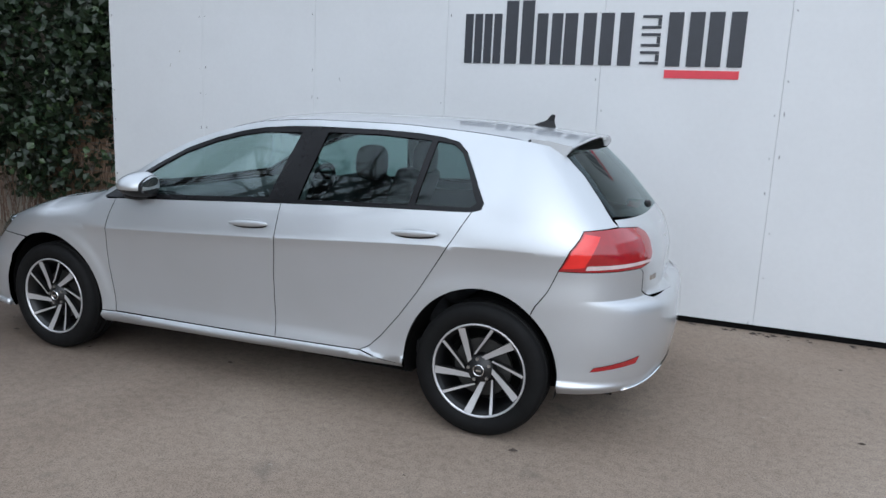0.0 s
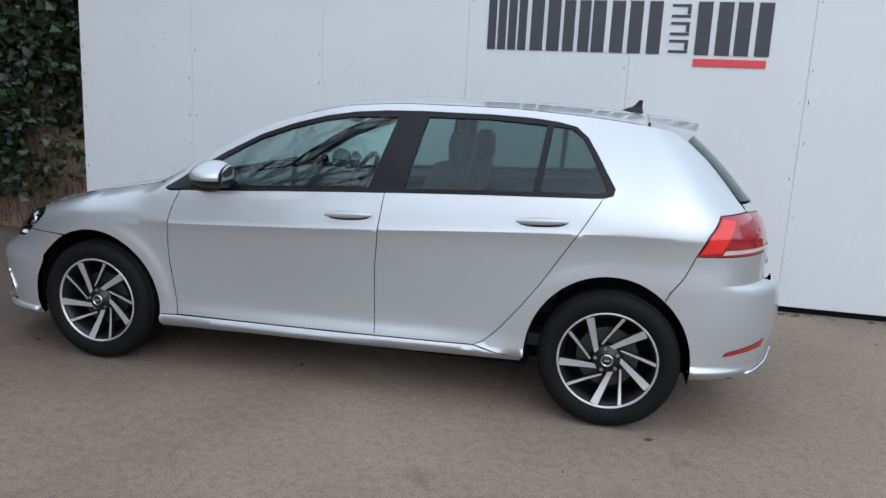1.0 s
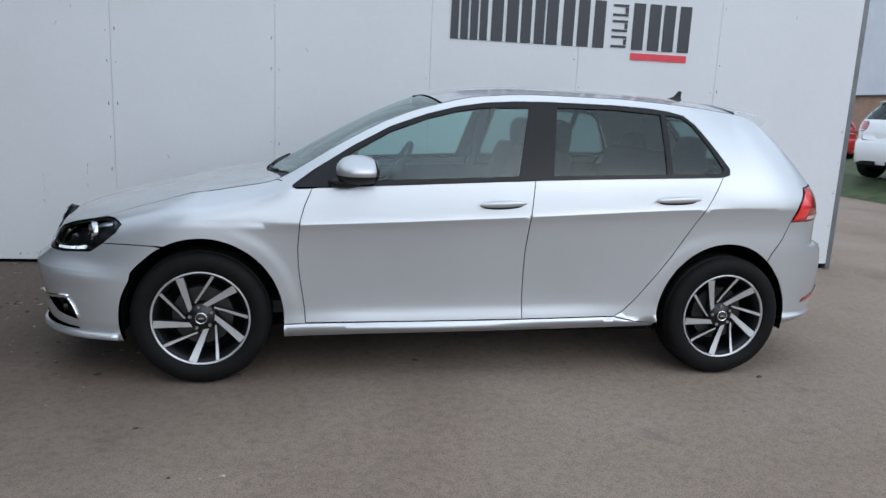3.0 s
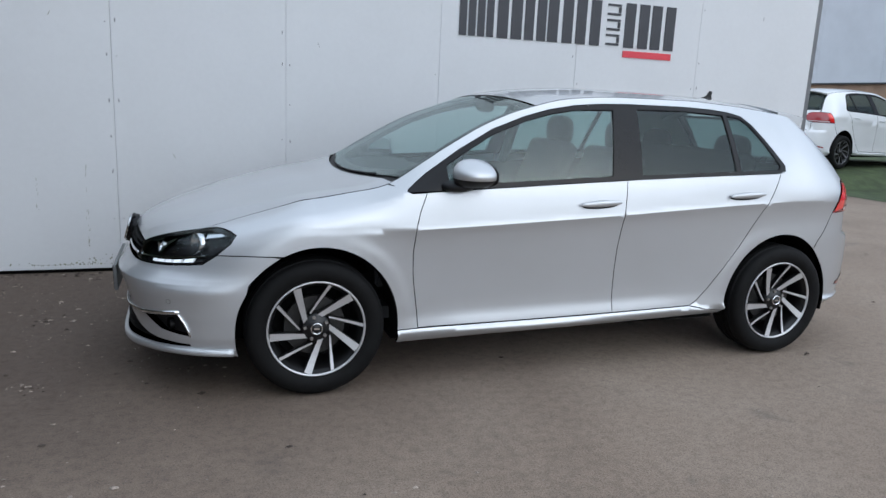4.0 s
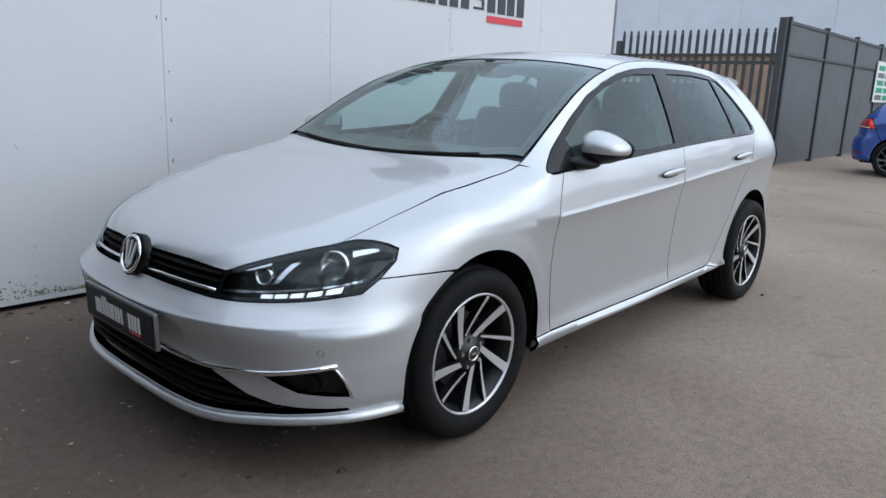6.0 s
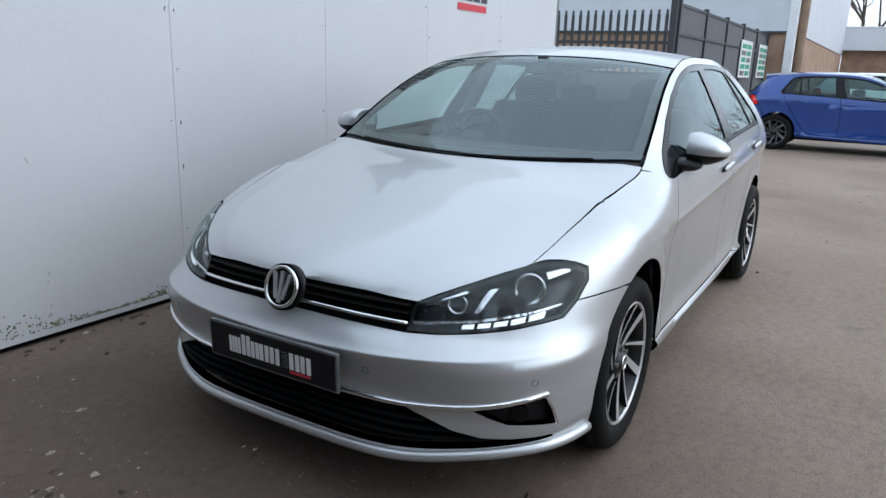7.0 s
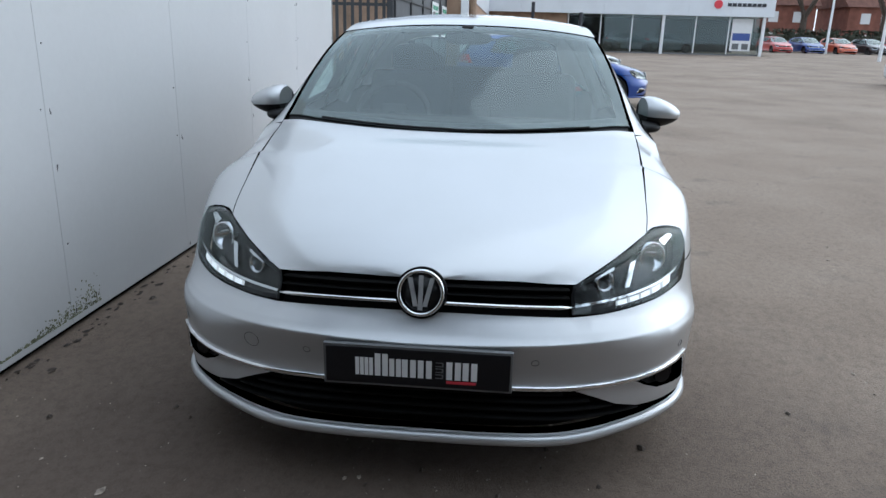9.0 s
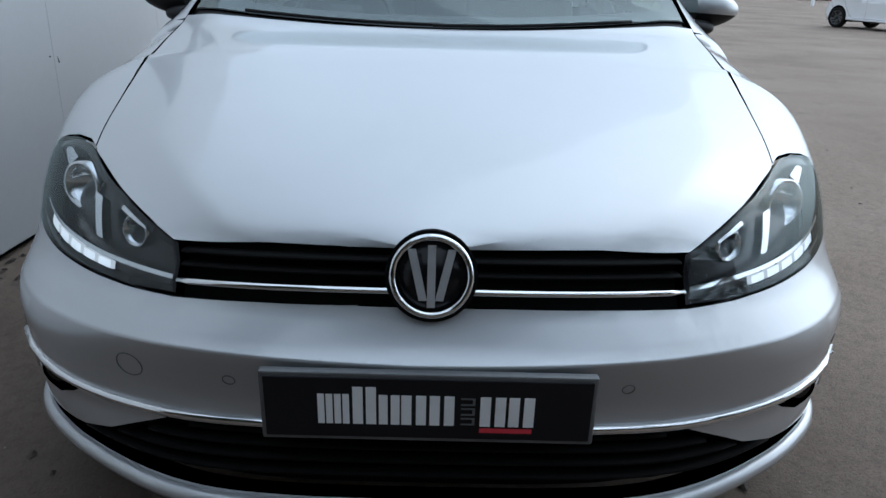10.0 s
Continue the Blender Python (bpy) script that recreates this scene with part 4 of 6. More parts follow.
        blob("mirror_housing_rear", (-0.532, sg * 0.903, 1.020), (0.008, 0.086, 0.054), BLACK_TRIM, mr, 2.6, None, rot, "black surround", seg=20, taper=sg * 0.3)
        blob("mirror_glass", (-0.525, sg * 0.903, 1.020), (0.004, 0.074, 0.044), MIRROR, mr, 2.8, None, rot @ pose(0, 0, 0, 0, 7, 0), seg=20, taper=sg * 0.3)

    # nose
    w_of = lambda y, z: fy(y, z) - (XS - LF)
    wx = lambda x, z: fx(x, z) - (XS - LF)
    lamp_n = [nu(p) for p in LAMP]
    half_top = [(w_of(0.12, 0.5895), 0.5895), (w_of(0.28, 0.585), 0.585), (w_of(0.43, 0.577), 0.577)] + lamp_n[14:9:-1] + [(wx(-1.62, 0.661), 0.661), (wx(-1.50, 0.659), 0.659)]
    arch_n = [(wx(x, z) if x < XS else LF + (x - XS), z) for x, z in arch(-1.30, 118, 196, 26)]
    bottom = [(wx(-1.70, 0.214), 0.214), (w_of(0.72, 0.214), 0.214), (w_of(0.6, 0.206), 0.206), (w_of(0.3, 0.19), 0.190)]
    half = half_top + arch_n + bottom
    loop = half + flip(half)
    intake = [(w_of(0.20, 0.356), 0.356), (w_of(0.45, 0.358), 0.358), (w_of(0.51, 0.334), 0.334), (w_of(0.58, 0.300), 0.300), (w_of(0.65, 0.278), 0.278), (w_of(0.72, 0.271), 0.271), (wx(-1.86, 0.268), 0.268), (wx(-1.85, 0.258), 0.258), (w_of(0.74, 0.251), 0.251), (w_of(0.6, 0.238), 0.238), (w_of(0.4, 0.225), 0.225), (w_of(0.2, 0.221), 0.221)]
    intake_loop = intake + flip(intake)
    fog = [(w_of(0.63, 0.370), 0.370), (w_of(0.72, 0.387), 0.387), (wx(-1.90, 0.403), 0.403), (wx(-1.872, 0.36), 0.36), (wx(-1.85, 0.304), 0.304), (w_of(0.713, 0.318), 0.318), (w_of(0.668, 0.342), 0.342)]
    pan("front_bumper", nose, loop, coat, holes=(intake_loop, fog, flip(fog)), hem=0.03)
    pan("lower_intake", nose, intake_loop, UNDER, lift=-0.055, hem=0.0, gap=-0.02)
    for lp in (fog, flip(fog)):
        pan("fog_pocket", nose, lp, BLACK_TRIM, lift=-0.03, hem=0.0, gap=-0.012)

    def run(zf, y0, y1, lift, n=40):
        pts, nn = [], []
        for i in range(n + 1):
            y = y0 + (y1 - y0) * i / n
            z = zf(abs(y))
            p = nose(np.array(math.copysign(max(w_of(abs(y), z), 1e-4), y)), np.array(z))
            a = abs(y) / 0.95
            o = Vector((-1, math.copysign(a ** 2, y), 0.0)).normalized()
            pts.append(tuple(Vector(p) + o * lift))
            nn.append(tuple(o))
        return pts, nn

    strip = Curve1((0, 0.363), (0.42, 0.367), (0.5, 0.371), (0.63, 0.381), (0.72, 0.395), (0.80, 0.411))
    p, nn = run(lambda y: float(strip(y)), -0.80, 0.80, 0.003)
    sweep(p, 0.018, 0.014, "bumper_trim", CHROME, root, nn, "chrome strip")
    for sg in (-1, 1):
        p = [tuple(Vector(nose(np.array(sg * wx(x, z)), np.array(z))) + Vector((-0.002, sg * 0.003, 0))) for x, z in ((-1.908, 0.411), (-1.895, 0.405), (-1.873, 0.362), (-1.861, 0.33), (-1.850, 0.303))]
        sweep(p, 0.010, 0.010, "fog_trim", CHROME, root, [(-0.5, sg, 0)] * 5, "chrome end of the strip")
        q = Vector(nose(np.array(sg * w_of(0.74, 0.345)), np.array(0.345)))
        bm = bmesh.new()
        rod(bm, q + Vector((0.03, -sg * 0.01, 0)), q + Vector((0.012, -sg * 0.004, 0)), 0.026, seg=20)
        part("fog_lamp", bm, BLACK_GLOSS, root, "dark round fog lamp")
    for z0, e in ((0.342, 0.42), (0.318, 0.50), (0.292, 0.57), (0.264, 0.66)):
        p, nn = run(lambda y: z0, -e, e, -0.03, 30)
        sweep(p, 0.012, 0.05, "intake_slat", GRILLE_BLACK, root, nn)
    lip = Curve1((0, 0.200), (0.42, 0.203), (0.66, 0.225), (0.8, 0.235), (0.87, 0.226))
    p, nn = [], []
    w_end = wx(-1.668, 0.226)
    for i in range(81):
        w = w_end * (-1 + i / 40)
        z = 0.213
        for _ in range(3):
            z = float(lip(abs(float(nose(np.array(w), np.array(z))[1]))))
        a, c, e = (Vector(nose(np.array(w + d), np.array(z))) for d in (-0.004, 0, 0.004))
        t = (e - a).normalized()
        o = Vector((-t.y, t.x, 0))
        o = o if o.dot(c - Vector((0, 0, z))) > 0 else -o
        p.append(tuple(c + o * 0.010))
        nn.append(tuple(o + Vector((0, 0, 0.35))))
    sweep(p, 0.034, 0.028, "bumper_lip", coat, root, nn, "painted lip")
    # grille
    g = [(w_of(0.15, 0.588), 0.588), (w_of(0.428, 0.578), 0.578), (w_of(0.422, 0.632), 0.632), (w_of(0.428, 0.660), 0.660), (w_of(0.2, 0.676), 0.676)]
    g = g + flip(g)
    grille = new("grille")
    grille.parent = root
    pan("grille_backing", nose, g, UNDER, grille, lift=-0.03, hem=0.0, gap=-0.01)
    for z0 in (0.622, 0.643):
        p, nn = run(lambda y: z0 + 0.014 * (1 - (y / 0.43) ** 2), -0.42, 0.42, -0.014, 30)
        sweep(p, 0.008, 0.028, "grille_slat", GRILLE_BLACK, grille, nn)
    p, nn = run(lambda y: 0.598 + 0.014 * (1 - (y / 0.43) ** 2), -0.425, 0.425, -0.002, 30)
    sweep(p, 0.013, 0.014, "grille_strip", CHROME, grille, nn, "chrome strip")
    # emblem: plain ring and bars
    em = new("emblem")
    em.parent = root
    em.matrix_local = pose(-2.131, 0, 0.645, 0, 0, -90) @ pose(0, 0, 0, -16, 0, 0) @ Matrix.Diagonal((1.06, 1.06, 1.06, 1))
    v, f = lathe([(0.0, -0.004), (0.052, -0.004), (0.054, 0.004), (0.064, 0.004), (0.069, -0.002), (0.069, 0.03)], seg=48)
    part("emblem_base", mesh_of("emblem_base", v, f, BLACK_GLOSS, True), None, em, "gloss black disc")
    v, f = lathe([(0.0525, -0.005), (0.054, -0.010), (0.058, -0.0115), (0.062, -0.010), (0.0635, -0.004)], seg=48)
    part("emblem_ring", mesh_of("emblem_ring", v, f, CHROME, True), None, em, "chrome ring")
    for x0, x1, zt, zb in ((-0.030, -0.012, 0.040, -0.036), (0.030, 0.012, 0.040, -0.036), (0, 0, 0.046, -0.046)):
        pl = [(x0 - 0.006, zt), (x0 + 0.006, zt), (x1 + 0.006, zb), (x1 - 0.006, zb)]
        part("emblem_bar", prism(pl, 0.006, lambda u, v_, w: (u, -0.010 + w, v_)), ALLOY, em, "bright metal bar")
    # headlamps
    for sgn in (-1, 1):
        lp = lamp_n if sgn > 0 else flip(lamp_n)
        hl = new("headlamp")
        hl.parent = root
        mir = lambda pl: [(w_of(y, z) * sgn, z) for y, z in (pl if sgn > 0 else pl[::-1])]
        pan("lamp_housing", nose, lp, LAMP_BODY, hl, lift=-0.045, hem=0.0, gap=-0.004)
        pan("lamp_lens", nose, lp, LENS, hl, lift=0.003, hem=0.0, gap=gap).visible_shadow = False
        pan("lamp_rim", nose, lp, BLACK_GLOSS, hl, lift=-0.006, hem=0.03, gap=gap, holes=(inset(dense(lp, 0.02), 0.012).tolist(),))
        if hero:
            for yb, zb, rb in ((0.545, 0.652, 0.026), (0.705, 0.692, 0.042)):
                c = Vector(nose(np.array(sgn * w_of(yb, zb)), np.array(zb)))
                o = Vector((-0.9, sgn * 0.42, 0.12)).normalized()
                v, f = lathe([(0.006, 0.030), (rb * 0.5, 0.024), (rb * 0.85, 0.008), (rb, -0.004), (rb * 1.12, -0.004), (rb * 1.12, 0.02)], seg=24)
                me = mesh_of("reflector_bowl", v, f, [BOWL], True)
                me.transform(Matrix.Translation(c - o * 0.035) @ o.to_track_quat("-Y", "Z").to_matrix().to_4x4())
                part("reflector_bowl", me, None, hl, "dark mirrored bowl")
            for pl in ([(0.592, 0.638), (0.607, 0.640), (0.630, 0.704), (0.610, 0.700)], [(0.50, 0.668), (0.56, 0.690), (0.556, 0.696), (0.50, 0.674)], [(0.735, 0.722), (0.775, 0.738), (0.765, 0.748), (0.72, 0.738)]):
                pan("reflector_wall", nose, mir(pl), REFLECTOR, hl, lift=-0.008, hem=0.02, gap=0, step=0.02)
        pan("lamp_strip", nose, mir([(0.435, 0.599), (0.60, 0.614), (0.72, 0.632), (0.785, 0.650), (0.786, 0.656), (0.72, 0.639), (0.60, 0.621), (0.436, 0.606)]), CHROME, hl, lift=-0.008, hem=0.01, gap=0, step=0.02)
        for i in range(5):
            y0 = 0.572 + 0.039 * i
            zl = lambda y: float(Curve1((0.55, 0.588), (0.65, 0.598), (0.72, 0.610), (0.78, 0.628))(y))
            pl = [(y0, zl(y0)), (y0 + 0.030, zl(y0 + 0.030)), (y0 + 0.030, zl(y0 + 0.030) + 0.018), (y0, zl(y0) + 0.018)]
            pan("daytime_light", nose, mir(pl), DRL, hl, lift=-0.012, hem=0.01, gap=0, step=0.02)

    # bonnet, windscreen, roof
    def across(xf, s0, s1, n=24):
        return [(xf(s0 + (s1 - s0) * i / n), 0.7 * (s0 + (s1 - s0) * i / n)) for i in range(n + 1)]

    rear_b = lambda s: -1.068 + 0.115 * s * s
    base = lambda s: -1.045 + 0.13 * s * s
    topw = lambda s: -0.235 + 0.035 * s * s
    pan("bonnet", top_sheet, across(lambda s: -2.104 + float(FRONT_SWEEP(abs(s))), -1, 1) + across(rear_b, 1, -1), coat, hem=0.02)
    pan("cowl", top_sheet, across(lambda s: rear_b(s) - 0.03, -0.98, 0.98) + across(lambda s: base(s) + 0.03, 0.98, -0.98), BLACK_TRIM, lift=-0.012, hem=0.0, gap=0)
    scr = across(base, -0.985, 0.985) + across(topw, 0.985, -0.985)
    inner = across(lambda s: base(s) + 0.055, -0.925, 0.925) + across(lambda s: topw(s) - 0.04, 0.925, -0.925)
    pan("windscreen_border", top_sheet, scr, BLACK_GLOSS, lift=-0.006, hem=0.004, gap=0.001, holes=(inner,))
    pan("windscreen", top_sheet, scr, SCREEN, lift=-0.003, hem=0.0, gap=0.002).visible_shadow = False
    pan("roof", top_sheet, across(lambda s: topw(s) + 0.008, -1, 1) + across(lambda s: 1.43 - 0.03 * s * s, 1, -1), coat)
    pan("roof_lining", top_sheet, across(topw, -0.94, 0.94) + across(lambda s: 1.40, 0.94, -0.94), LINING, lift=-0.03, hem=0.0, gap=0)
    for y0, y1, o in ((-0.55, 0.02, 0.0), (0.0, 0.56, 0.004)):
        pts, nn = [], []
        for i in range(15):
            s = (y0 + (y1 - y0) * i / 14) / 0.735
            q = top_sheet(np.array(base(s) - 0.006 + o), np.array(0.7 * s))
            pts.append((q[0], q[1], q[2] + 0.004))
            nn.append((0, 0, 1))
        sweep(pts, 0.008, 0.010, "wiper", BLACK_TRIM, root, nn)
    # fin and spoiler
    fin = [(1.27, 1.422), (1.30, 1.436), (1.345, 1.452), (1.372, 1.487), (1.392, 1.483), (1.388, 1.45), (1.40, 1.408)]
    if hero:
        b = prism(fin, 0.03, lambda u, v, w: (u, (w - 0.015) * (1.0 if v < 1.44 else 0.35), v))
        bmesh.ops.bevel(b, geom=b.edges[:], offset=0.003, segments=2, affect="EDGES")
        part("roof_aerial", b, BLACK_TRIM, root, "black shark-fin aerial")
    verts, faces = [], []
    n = 24
    for i in range(n + 1):
        s = -1 + 2 * i / n
        y = s * 0.565
        drop = 0.05 * abs(s) ** 2.3
        xe = 1.652 - 0.05 * abs(s) ** 3
        for x, z in ((1.41, 1.417 - drop), (1.50, 1.409 - drop), (xe, 1.392 - drop), (xe + 0.004, 1.382 - drop), (xe - 0.02, 1.368 - drop - 0.02 * abs(s) ** 6), (1.48, 1.352 - drop - 0.03 * abs(s) ** 6), (1.43, 1.36 - drop - 0.03 * abs(s) ** 6)):
            verts.append((x, y, z))
    for i in range(n):
        for k in range(7):
            r = (k + 1) % 7
            faces.append((i * 7 + k, i * 7 + r, i * 7 + 7 + r, i * 7 + 7 + k))
    faces += [tuple(range(7))[::-1], tuple(range(n * 7, n * 7 + 7))]
    ob = part("spoiler", mesh_of("spoiler", verts, faces, coat, True), None, root)
    ob.data.set_sharp_from_angle(angle=radians(35))
    # tail
    tw = lambda y, z: XR + LR - ry(y, z)
    tx = lambda x, z: XR + LR - rx(x, z)
    tl = [tu(p) for p in TAIL_LAMP]
    gl = [(tw(0.535, 1.325), 1.325), (tw(0.57, 1.22), 1.22), (tw(0.61, 1.12), 1.12), (tw(0.625, 1.045), 1.045), (tw(0.3, 1.03), 1.03)]
    gl = gl + flip(gl)
    gh = [(tw(0.50, 1.315), 1.315), (tw(0.535, 1.22), 1.22), (tw(0.575, 1.10), 1.10), (tw(0.57, 1.075), 1.075), (tw(0.3, 1.065), 1.065)]
    gh = gh + flip(gh)
    gate = new("tailgate")
    gate.parent = root
    pan("rear_window_border", tail, gl, BLACK_GLOSS, gate, lift=-0.003, gap=0.002, holes=(gh,))
    pan("rear_window", tail, gl, smoked, gate, lift=0.0, hem=0.0, gap=0.003).visible_shadow = False
    lower = [(tw(0.63, 1.036), 1.036), (tw(0.638, 1.008), 1.008)] + tl[3:10] + [(tw(0.555, 0.80), 0.80), (tw(0.55, 0.715), 0.715), (tw(0.50, 0.685), 0.685), (tw(0.2, 0.675), 0.675)]
    lower_loop = lower + flip(lower)
    pan("tailgate_skin", tail, lower_loop, coat, gate)
    if hero:
        part("rear_wiper", boxed(1.88, 1.925, -0.03, 0.03, 1.035, 1.07, 0.012), BLACK_TRIM, gate)
        for i, wd in enumerate((0.016, 0.012, 0.018)):
            q = tail(np.array(-tw(0.47 - 0.03 * i, 0.765)), np.array(0.765))
            part("badge_bar", boxed(q[0] - 0.004, q[0] + 0.006, q[1] - wd / 2, q[1] + wd / 2, 0.753, 0.777), CHROME, gate, "small chrome bar")
        v, f = lathe([(0.0, -0.006), (0.045, -0.006), (0.05, 0.0), (0.05, 0.02)], seg=32)
        e2 = part("rear_emblem", mesh_of("rear_emblem", v, f, CHROME, True), None, gate, "chrome disc")
        e2.matrix_local = pose(1.99, 0, 0.93, 0, 0, 90) @ pose(0, 0, 0, -25, 0, 0)
    half = [(tw(0.2, 0.672), 0.672), (tw(0.50, 0.682), 0.682), (tw(0.552, 0.715), 0.715), (tw(0.557, 0.80), 0.80)] + [tl[9], tl[10], (tx(1.637, 0.818), 0.818), (tx(1.587, 0.72), 0.72), (tx(1.557, 0.655), 0.655)]
    half += [(tx(x, z), z) for x, z in arch(1.30, 50, -10, 24)] + [(tx(1.80, 0.25), 0.25), (tw(0.6, 0.25), 0.258), (tw(0.3, 0.25), 0.27)]
    pan("rear_bumper", tail, half[1:] + flip(half[1:]), coat, hem=0.03)
    for sgn in (-1, 1):
        lp = tl if sgn > 0 else flip(tl)
        lamp = new("tail_lamp")
        lamp.parent = root
        pan("lamp_cover", tail, lp, TAIL_RED, lamp, lift=0.003, hem=0.02, gap=gap)
        mir = lambda pl: pl if sgn > 0 else flip(pl)
        pan("brake_segment", tail, mir([(tx(1.65, 0.83), 0.83), (tx(1.69, 0.91), 0.91), (tx(1.73, 0.98), 0.98), (tx(1.79, 0.97), 0.97), (tx(1.74, 0.84), 0.84)]), TAIL_BRIGHT, lamp, lift=0.006, hem=0.004, gap=0, step=0.02, label="bright red segment")
        pan("reverse_segment", tail, mir([(tx(1.745, 0.829), 0.829), (tw(0.50, 0.843), 0.843), (tw(0.49, 0.856), 0.856), (tx(1.755, 0.848), 0.848)]), TAIL_CLEAR, lamp, lift=0.006, hem=0.004, gap=0, step=0.02, label="clear segment")
        pan("bumper_reflector", tail, mir([(tx(1.80, 0.372), 0.372), (tx(1.815, 0.392), 0.392), (tx(1.93, 0.418), 0.418), (tw(0.64, 0.438), 0.438), (tw(0.65, 0.405), 0.405), (tx(1.92, 0.392), 0.392)]), TAIL_RED, root, lift=0.003, hem=0.01, gap=0, step=0.02, label="red reflector")
        if hero:
            pts = []
            for i in range(11):
                y, z = 0.66 - 0.026 * i, 0.268 + 0.0062 * i
                q = tail(np.array(sgn * tw(y, z)), np.array(z))
                pts.append((q[0] + 0.008, q[1], q[2]))
            sweep(pts, 0.012, 0.012, "exhaust_trim", CHROME, root, [(1, 0, 0)] * 11, "chrome exhaust surround")
        pan("diffuser", tail, mir([(tw(0.62, 0.262), 0.262), (tw(0.40, 0.325), 0.325), (tw(0.1, 0.33), 0.33), (tw(0.1, 0.262), 0.262)]), BLACK_TRIM, root, lift=0.004, hem=0.02, gap=0, step=0.03)
    # cabin
    cab = new("cabin")
    cab.parent = root
    if hero:
        for y in (-0.37, 0.37):
            seat(cab, 0.0, y)
        seat(cab, 0.78, 0, True)
        prof = [(-1.02, 0.93), (-0.80, 0.965), (-0.60, 0.975), (-0.48, 0.955), (-0.42, 0.90), (-0.44, 0.75), (-0.55, 0.45), (-1.0, 0.45)]
        b = prism(prof, 1.36, lambda u, v, w: (u, w - 0.68, v))
        bmesh.ops.bevel(b, geom=b.edges[:], offset=0.012, segments=2, affect="EDGES")
        part("dashboard", b, CABIN, cab)
        ring = [(0.185 * math.cos(a), 0.185 * math.sin(a)) for a in np.linspace(0, 2 * math.pi, 29)]
        mt = pose(-0.30, 0.37, 0.93, 0, -62, 0)
        sweep([mt @ Vector((c, s, 0)) for c, s in ring], 0.03, 0.03, "steering_wheel", CABIN, cab, [mt.to_3x3() @ Vector((c, s, 0)) for c, s in ring])
        b = boxed(-0.03, 0.03, -0.17, 0.17, -0.012, 0.012, 0.006, m=mt)
        box(b, -0.07, 0.07, -0.07, 0.07, -0.03, 0.02, 0.02, m=mt)
        part("steering_boss", b, CABIN, cab)
        part("column", rod(bmesh.new(), (-0.45, 0.37, 0.86), (-0.31, 0.37, 0.93), 0.03), CABIN, cab)
        blob("rear_view_mirror", (-0.20, 0.0, 1.325), (0.018, 0.12, 0.032), CABIN, cab, 3.0)
        part("mirror_stem", boxed(-0.26, -0.20, -0.03, 0.03, 1.32, 1.385, 0.008), CABIN, cab)
        for _n, chart, sg in sides:
            pan("door_card", chart, [(-0.78, 0.34), (0.75, 0.36), (1.1, 0.85), (1.15, 1.01), (0.2, 0.965), (-0.75, 0.92)], CABIN, cab, lift=-0.07, hem=0.0, step=0.05)
            part("pillar_trim", rod(bmesh.new(), (0.27, sg * 0.77, 0.95), (0.31, sg * 0.575, 1.37), 0.035, seg=8), LINING, cab)
    part("cabin_floor", boxed(-1.0, 1.6, -0.7, 0.7, 0.30, 0.36), CABIN, cab)
    if not hero:
        part("seat_row", boxed(-0.1, 0.1, -0.6, 0.6, 0.4, 1.15, 0.06), CLOTH, cab)
        part("seat_row", boxed(0.9, 1.0, -0.6, 0.6, 0.4, 1.1, 0.05), CLOTH, cab)
        part("dashboard", boxed(-0.95, -0.5, -0.65, 0.65, 0.6, 0.95, 0.04), CABIN, cab)
    # true size
    if tuple(size) != (1, 1, 1):
        k = Matrix.Diagonal((*size, 1))
        seen_mesh = set()
        for o in root.children_recursive:
            if o.type == "MESH" and o.data.name not in seen_mesh and o.matrix_local == Matrix():
                seen_mesh.add(o.data.name)
                o.data.transform(k)
            elif o.type == "MESH" or o.name.startswith("emblem"):
                o.location = [a * b for a, b in zip(o.location, size)]
    for x in (-1.31, 1.31):
        for y in (-0.768, 0.768):
            wheel(root, x * size[0], y * size[1], wheel_r, hero, 0, spoke)
    if m is not None:
        root.matrix_world = m
    return root

# ---- ground ----


def lot_height(x, y):
    """The yard is level by the board wall and rises slightly towards the showroom."""
    return 0.42 * np.clip((np.asarray(x, float) - 16) / 32, 0, 1.6)


gxs = np.concatenate([[-400, -120, -50, -25], np.arange(-14, 30, 1.0), np.arange(30, 90, 5.0), [120, 200, 400, 900]])
gys = np.concatenate([[-900, -300, -120, -60, -30], np.arange(-20, 22, 1.0), [30, 60, 120, 300, 900]])
gv = [(x, y, float(lot_height(x, y))) for x in gxs for y in gys]
ny = len(gys)
gf = [(i * ny + j, (i + 1) * ny + j, (i + 1) * ny + j + 1, i * ny + j + 1) for i in range(len(gxs) - 1) for j in range(ny - 1)]
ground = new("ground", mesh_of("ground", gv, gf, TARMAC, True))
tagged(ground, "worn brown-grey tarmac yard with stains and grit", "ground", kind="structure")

# ---- the white board wall ----
WALL_Y, WALL_X0, WALL_X1, WALL_TOP = 1.71, -3.45, 3.92, 3.05
wall = thing("wall_board", "tall white painted board wall with screwed vertical joints", "wall", kind="structure")
SEAMS = [WALL_X0, -2.335, -1.135, 0.085, 1.325, 2.58, WALL_X1]
for a, b in zip(SEAMS, SEAMS[1:]):
    part("board", boxed(a + 0.0008, b - 0.0008, WALL_Y, WALL_Y + 0.02, 0.03 if b < 1.4 else 0.05, WALL_TOP, 0.002), BOARD, wall)
part("core", boxed(WALL_X0 + 0.01, WALL_X1 - 0.01, WALL_Y + 0.021, WALL_Y + 0.14, 0.05, WALL_TOP), BLACK_TRIM, wall, "dark framing behind the boards")
part("foot_gap", boxed(WALL_X0 + 0.02, WALL_X1 - 0.02, WALL_Y + 0.03, WALL_Y + 0.10, 0.0, 0.05), UNDER, wall)
